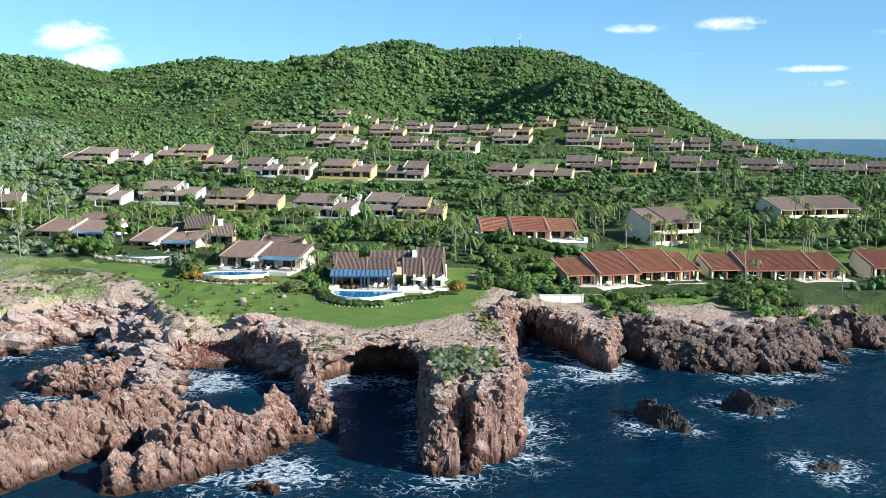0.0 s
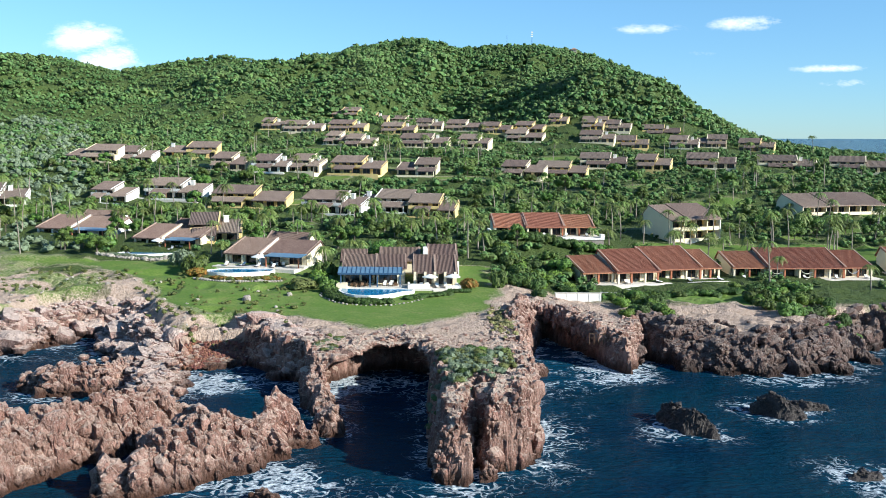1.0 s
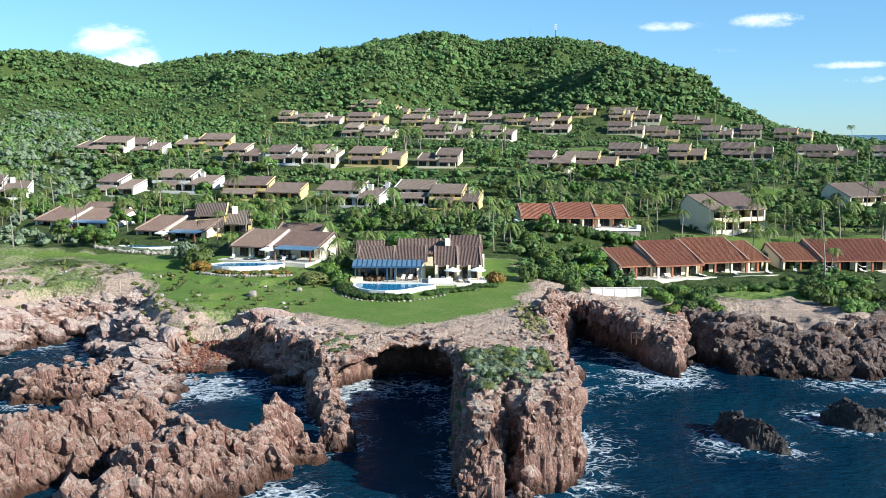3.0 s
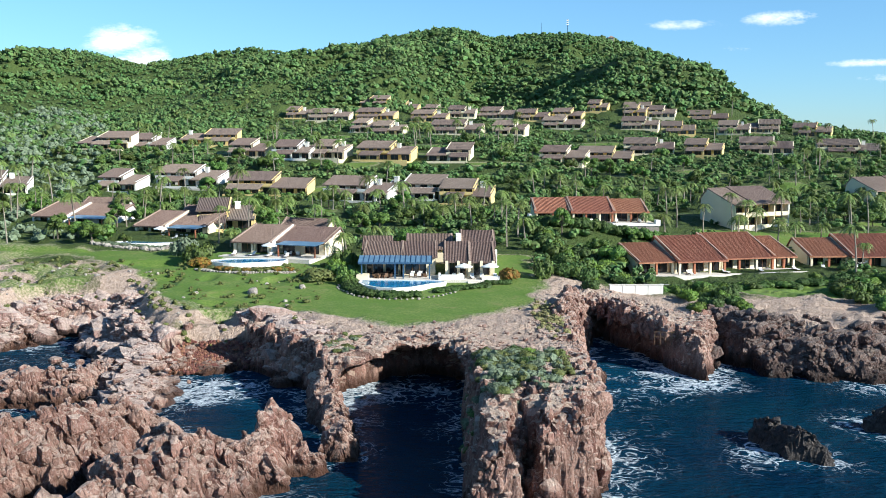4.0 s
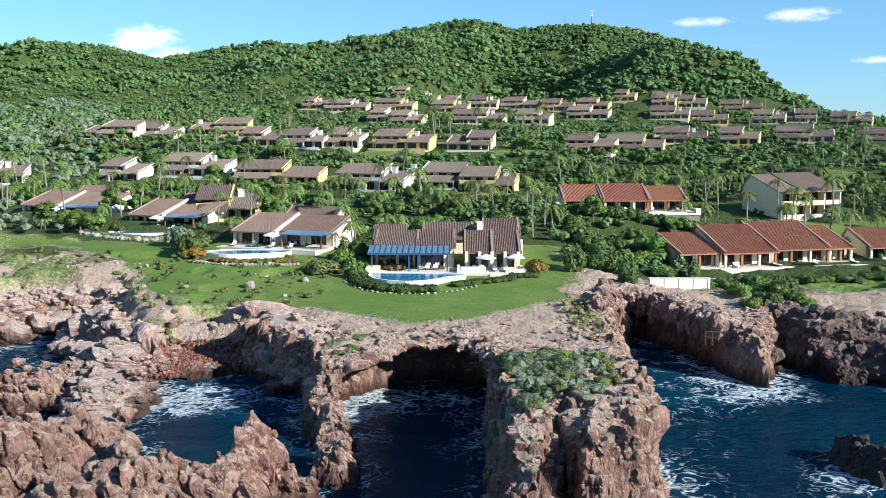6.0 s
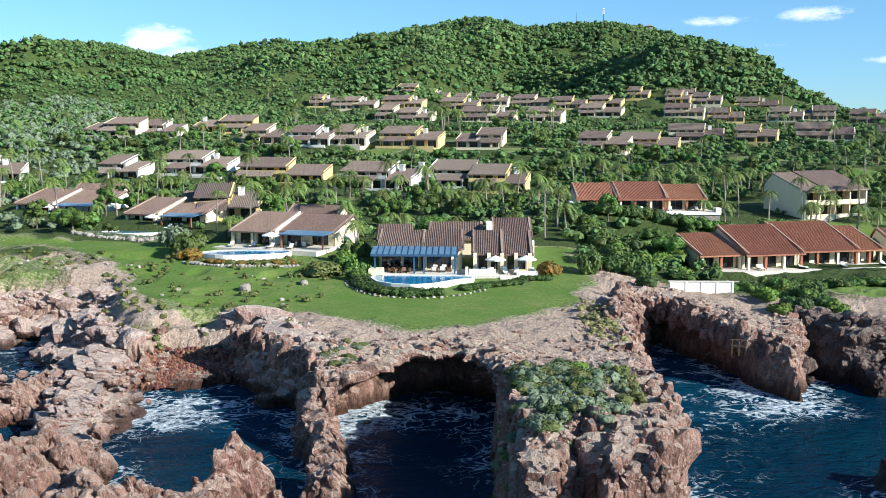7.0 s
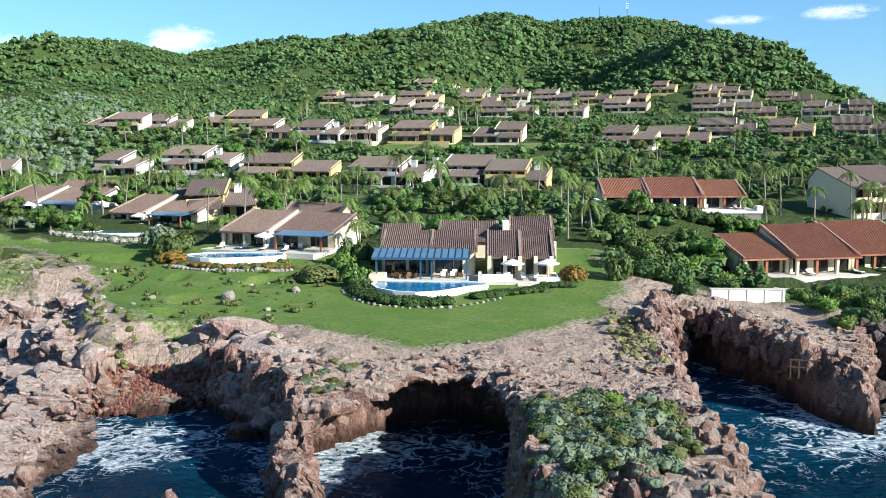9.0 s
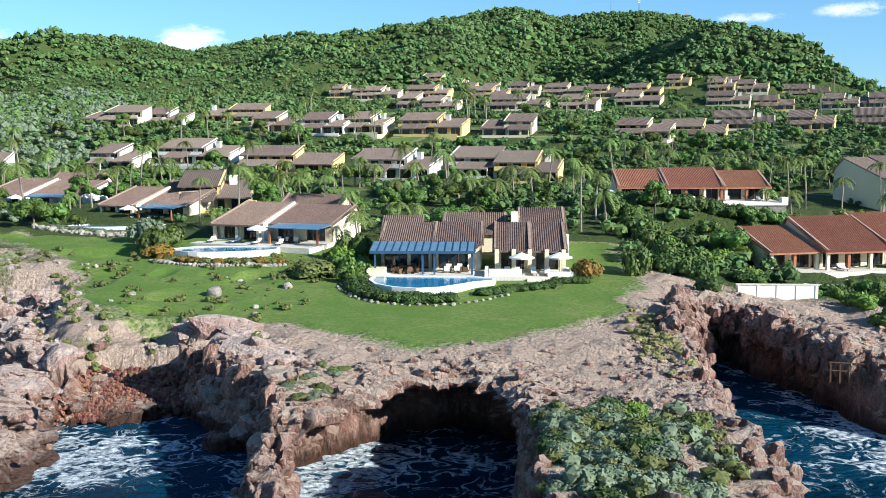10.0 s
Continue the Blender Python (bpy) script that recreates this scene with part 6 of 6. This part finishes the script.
for count, seed, leaf_mat, word in ((190, 77, M_OLIVE, "olive"), (270, 78, M_SILVER, "grey-green")):
    carpet = []
    for i in range(count):
        x, y = 1.6 + rng.gauss(0, 2.6), 129.5 + rng.gauss(0, 4.9)
        x, y = min(max(x + (y - 129) * 0.12, -3.5), 7.2), min(max(y, 116), 140)
        carpet.append((x, y, height_at(x, y) - 0.1, rng.uniform(0.4, 1.0)))
    woods("stack_scrub", carpet, "dense carpet of " + word + " scrub on the rock stack", seed, 0.26, 34, leaf_mat)
# low scrub on the western slope
low = []
for i in range(360):
    x, y = rng.uniform(-95, -26), rng.uniform(164, 206)
    if land(np.array([x]), np.array([y]))[1][0] > 4.5:
        low.append((x, y, height_at(x, y) - 0.15, rng.uniform(0.25, 0.85)))
woods("shore_scrub", low, "low green scrub on the grassy shore", 55, 0.5, 26, M_OLIVE)


# ---------------------------------------------------------------- stones
def stone_mesh(seed):
    r = np.random.default_rng(seed)
    v, f = ICO2
    n = 1 + 0.25 * fbm(v[:, 0] * 1.3 + seed, v[:, 1] * 1.3, v[:, 2] * 1.3, 3)[:, None] + 0.16 * cells(v[:, 0], v[:, 1], v[:, 2], 0.8, seed)[:, None]
    return raw_mesh("boulder", v * n * r.uniform(0.75, 1.2, 3), f, M_STONE)


STONES = [stone_mesh(k) for k in range(6)]


def boulder(x, y, size, label="pale weathered boulder lying on the grass", material=None, z=None):
    me = STONES[int(x * 13 + y * 7) % 6]
    if material:
        me = me.copy()
        me.materials[0] = material
    ob = new("boulder", me)
    ob.matrix_basis = pose(x, y, (height_at(x, y) if z is None else z) + size * 0.25, 0, 0, (x * 41 + y * 17) % 360)
    ob.scale = (size, size * 0.85, size * 0.7)
    return tagged(ob, label, "boulder", "boulders")


boulder(-31, 186.5, 0.7, "large pale boulder alone on the lawn")
boulder(-38, 182.6, 0.9, "tall grey boulder among small shrubs")
boulder(-38.3, 182.9, 0.6)
for i in range(170):
    x, y = rng.uniform(-88, -28), rng.uniform(164, 198)
    if land(np.array([x]), np.array([y]))[1][0] > 3:
        if land(np.array([x]), np.array([y]))[2][0] < 0.5 or rng.random() < 0.3:
            boulder(x, y, rng.uniform(0.1, 0.38) * (1.8 if rng.random() < 0.12 else 1))
for i in range(120):
    x, y = rng.uniform(-24, 11), rng.uniform(138, 164)
    if land(np.array([x]), np.array([y]))[1][0] > 1.5:
        boulder(x, y, rng.uniform(0.12, 0.45), "broken reddish stone on the headland", M_ROCK)
for i in range(60):
    x, y = rng.uniform(-58, -36), rng.uniform(134, 166)
    boulder(x, y, rng.uniform(0.25, 0.9), "rounded pale rock on the shore ledge", M_ROCK, max(0.4, height_at(x, y)) if y > 158 else 2.8)
for i in range(30):
    a = radians(185 + i * 5)
    k = rng.uniform(-0.3, 0.3)
    boulder(-15 + (10.2 + k) * math.cos(a), 189.5 + (10.3 + k) * math.sin(a), rng.uniform(0.15, 0.3), "pale edging stone along the flower bed")
for i in range(30):
    boulder(-52 + i * 0.6, 198.6 - 2.6 * math.sin(math.pi * i / 29), rng.uniform(0.3, 0.5), "round stone of the pool's garden wall")
for i in range(28):
    boulder(-79 + i * 0.7, 219.0 - 1.7 * math.sin(math.pi * i / 27), rng.uniform(0.4, 0.7), "pale round rock beside the pool")


def pebble_beach():
    r = np.random.default_rng(4)
    v, f = ICO1
    vs, fs, k = [], [], 0
    for i in range(2600):
        x, y = r.uniform(-45, -31), r.uniform(156, 167)
        h = height_at(x, y)
        if not -0.2 < h < 3.2:
            continue
        s = r.uniform(0.12, 0.34)
        vs.append(v * s * r.uniform(0.7, 1.2, 3) + (x, y, h + 0.02))
        fs.append(f + k)
        k += len(v)
    if vs:
        tagged(new("pebbles", raw_mesh("pebbles", np.concatenate(vs), np.concatenate(fs), M_PEBBLE)), "beach of dark red pebbles in the inlet", "pebbles", kind="stuff")


pebble_beach()

# white retaining wall above the cove, fence and log on the point
rw = thing("retaining_wall", pose(23.6, 190.6, 6.2, 0, 0, 2), "low white retaining wall above the cliff", "wall")
part("wall", Geo().box(-4.4, 4.4, -0.2, 0.2, -1.5, 1.5), M_WHITE, rw)
part("coping", Geo().box(-4.5, 4.5, -0.28, 0.28, 1.5, 1.62), M_PAVE, rw)
for i in range(5):
    part("pilaster", Geo().box(-4.2 + i * 2.1 - 0.12, -4.2 + i * 2.1 + 0.12, -0.26, -0.2, -1.5, 1.5), M_WHITE, rw)

mast = thing("radio_mast", pose(66, 880, 112), "slim steel radio mast on the hilltop", "mast")
part("pole", Geo().tube((0, 0, -2), (0, 0, 16), 0.35, 0.15, 6), M_STEEL, mast)
for q in range(3):
    part("antenna", Geo().box(-0.9, 0.9, -0.3, 0.3, 11 + q * 1.8, 12 + q * 1.8), M_WHITE, mast)
mast2 = thing("radio_mast", pose(44, 880, 111), "thin lattice radio mast on the hilltop", "mast")
part("pole", Geo().tube((0, 0, -2), (0, 0, 14), 0.18, 0.1, 6), M_STEEL, mast2)

# driftwood on the eastern rocks
log = thing("driftwood", pose(66.5, 170.5, 1.6, 0, 12, 24), "pale bleached driftwood trunk on the rocks", "log")
part("trunk", Geo().tube((-3.5, 0, 0), (0.5, 0.2, 0.1), 0.28, 0.22, 8).tube((0.5, 0.2, 0.1), (3.0, 0.9, 0.4), 0.22, 0.1, 8), M_STONE, log)


# weathered timber railing on the eastern point, a lookout on the hilltop, hammocks under the eaves
rail = thing("timber_railing", pose(23.75, 164.0, 4.25, 0, 0, -8), "weathered brown timber railing on the rocky point", "railing")
for q in range(5):
    part("post", Geo().box(-1.5 + q * 0.75 - 0.06, -1.5 + q * 0.75 + 0.06, -0.06, 0.06, -0.7, 1.1), M_WOOD, rail)
for zz in (0.35, 1.05):
    part("rail", Geo().box(-1.65, 1.65, -0.1, -0.062, zz, zz + 0.1), M_WOOD, rail)

hut = thing("lookout_hut", pose(102, 872, height_at(102, 872) + 2.2), "small pale lookout hut on the hilltop", "hut")
part("wall", Geo().box(-2.2, 2.2, -1.8, 1.8, -3, 2.6), M_STONE, hut)
part("roof", Geo().add([(-3, -2.6, 2.6), (3, -2.6, 2.6), (3, 2.6, 2.6), (-3, 2.6, 2.6), (0, 0, 4.4)], [(3, 2, 1, 0), (0, 1, 4), (1, 2, 4), (2, 3, 4), (3, 0, 4)]), M_TAN, hut)


def hammock(m, x0, x1, y, z):
    """A slung cloth with its two cords, between columns of the house at m."""
    ob = thing("hammock", m @ pose((x0 + x1) / 2, y, z), "white woven hammock slung between two columns", "hammock", "hammocks under the eaves")
    half = (x1 - x0) / 2
    rows = [(-half + 0.4 + (2 * half - 0.8) * k / 10, 0.62 * math.sin(math.pi * (0.08 + 0.084 * k))) for k in range(11)]
    g = Geo()
    for (ax, sa), (bx, sb) in zip(rows[:-1], rows[1:]):
        wa, wb = 0.12 + 0.55 * sa, 0.12 + 0.55 * sb
        g.add([(ax, -wa, -sa), (bx, -wb, -sb), (bx, 0, -sb - 0.16), (ax, 0, -sa - 0.16), (ax, wa, -sa), (bx, wb, -sb)], [(0, 1, 2, 3), (3, 2, 5, 4)])
    part("cloth", g, M_CLOTH, ob)
    for sx in (-1, 1):
        part("cord", Geo().tube((sx * half, 0, 0.25), (sx * (half - 0.4), 0, -0.15), 0.025, 0.025, 6), M_CLOTH, ob)
    return ob


for x0, x1 in ((-13.8, -10.6), (-6.8, -3.6), (4.1, 6.9)):
    hammock(pose(84, 225, 6.3, 0, 0, 6), x0, x1, -1.0, 1.7)
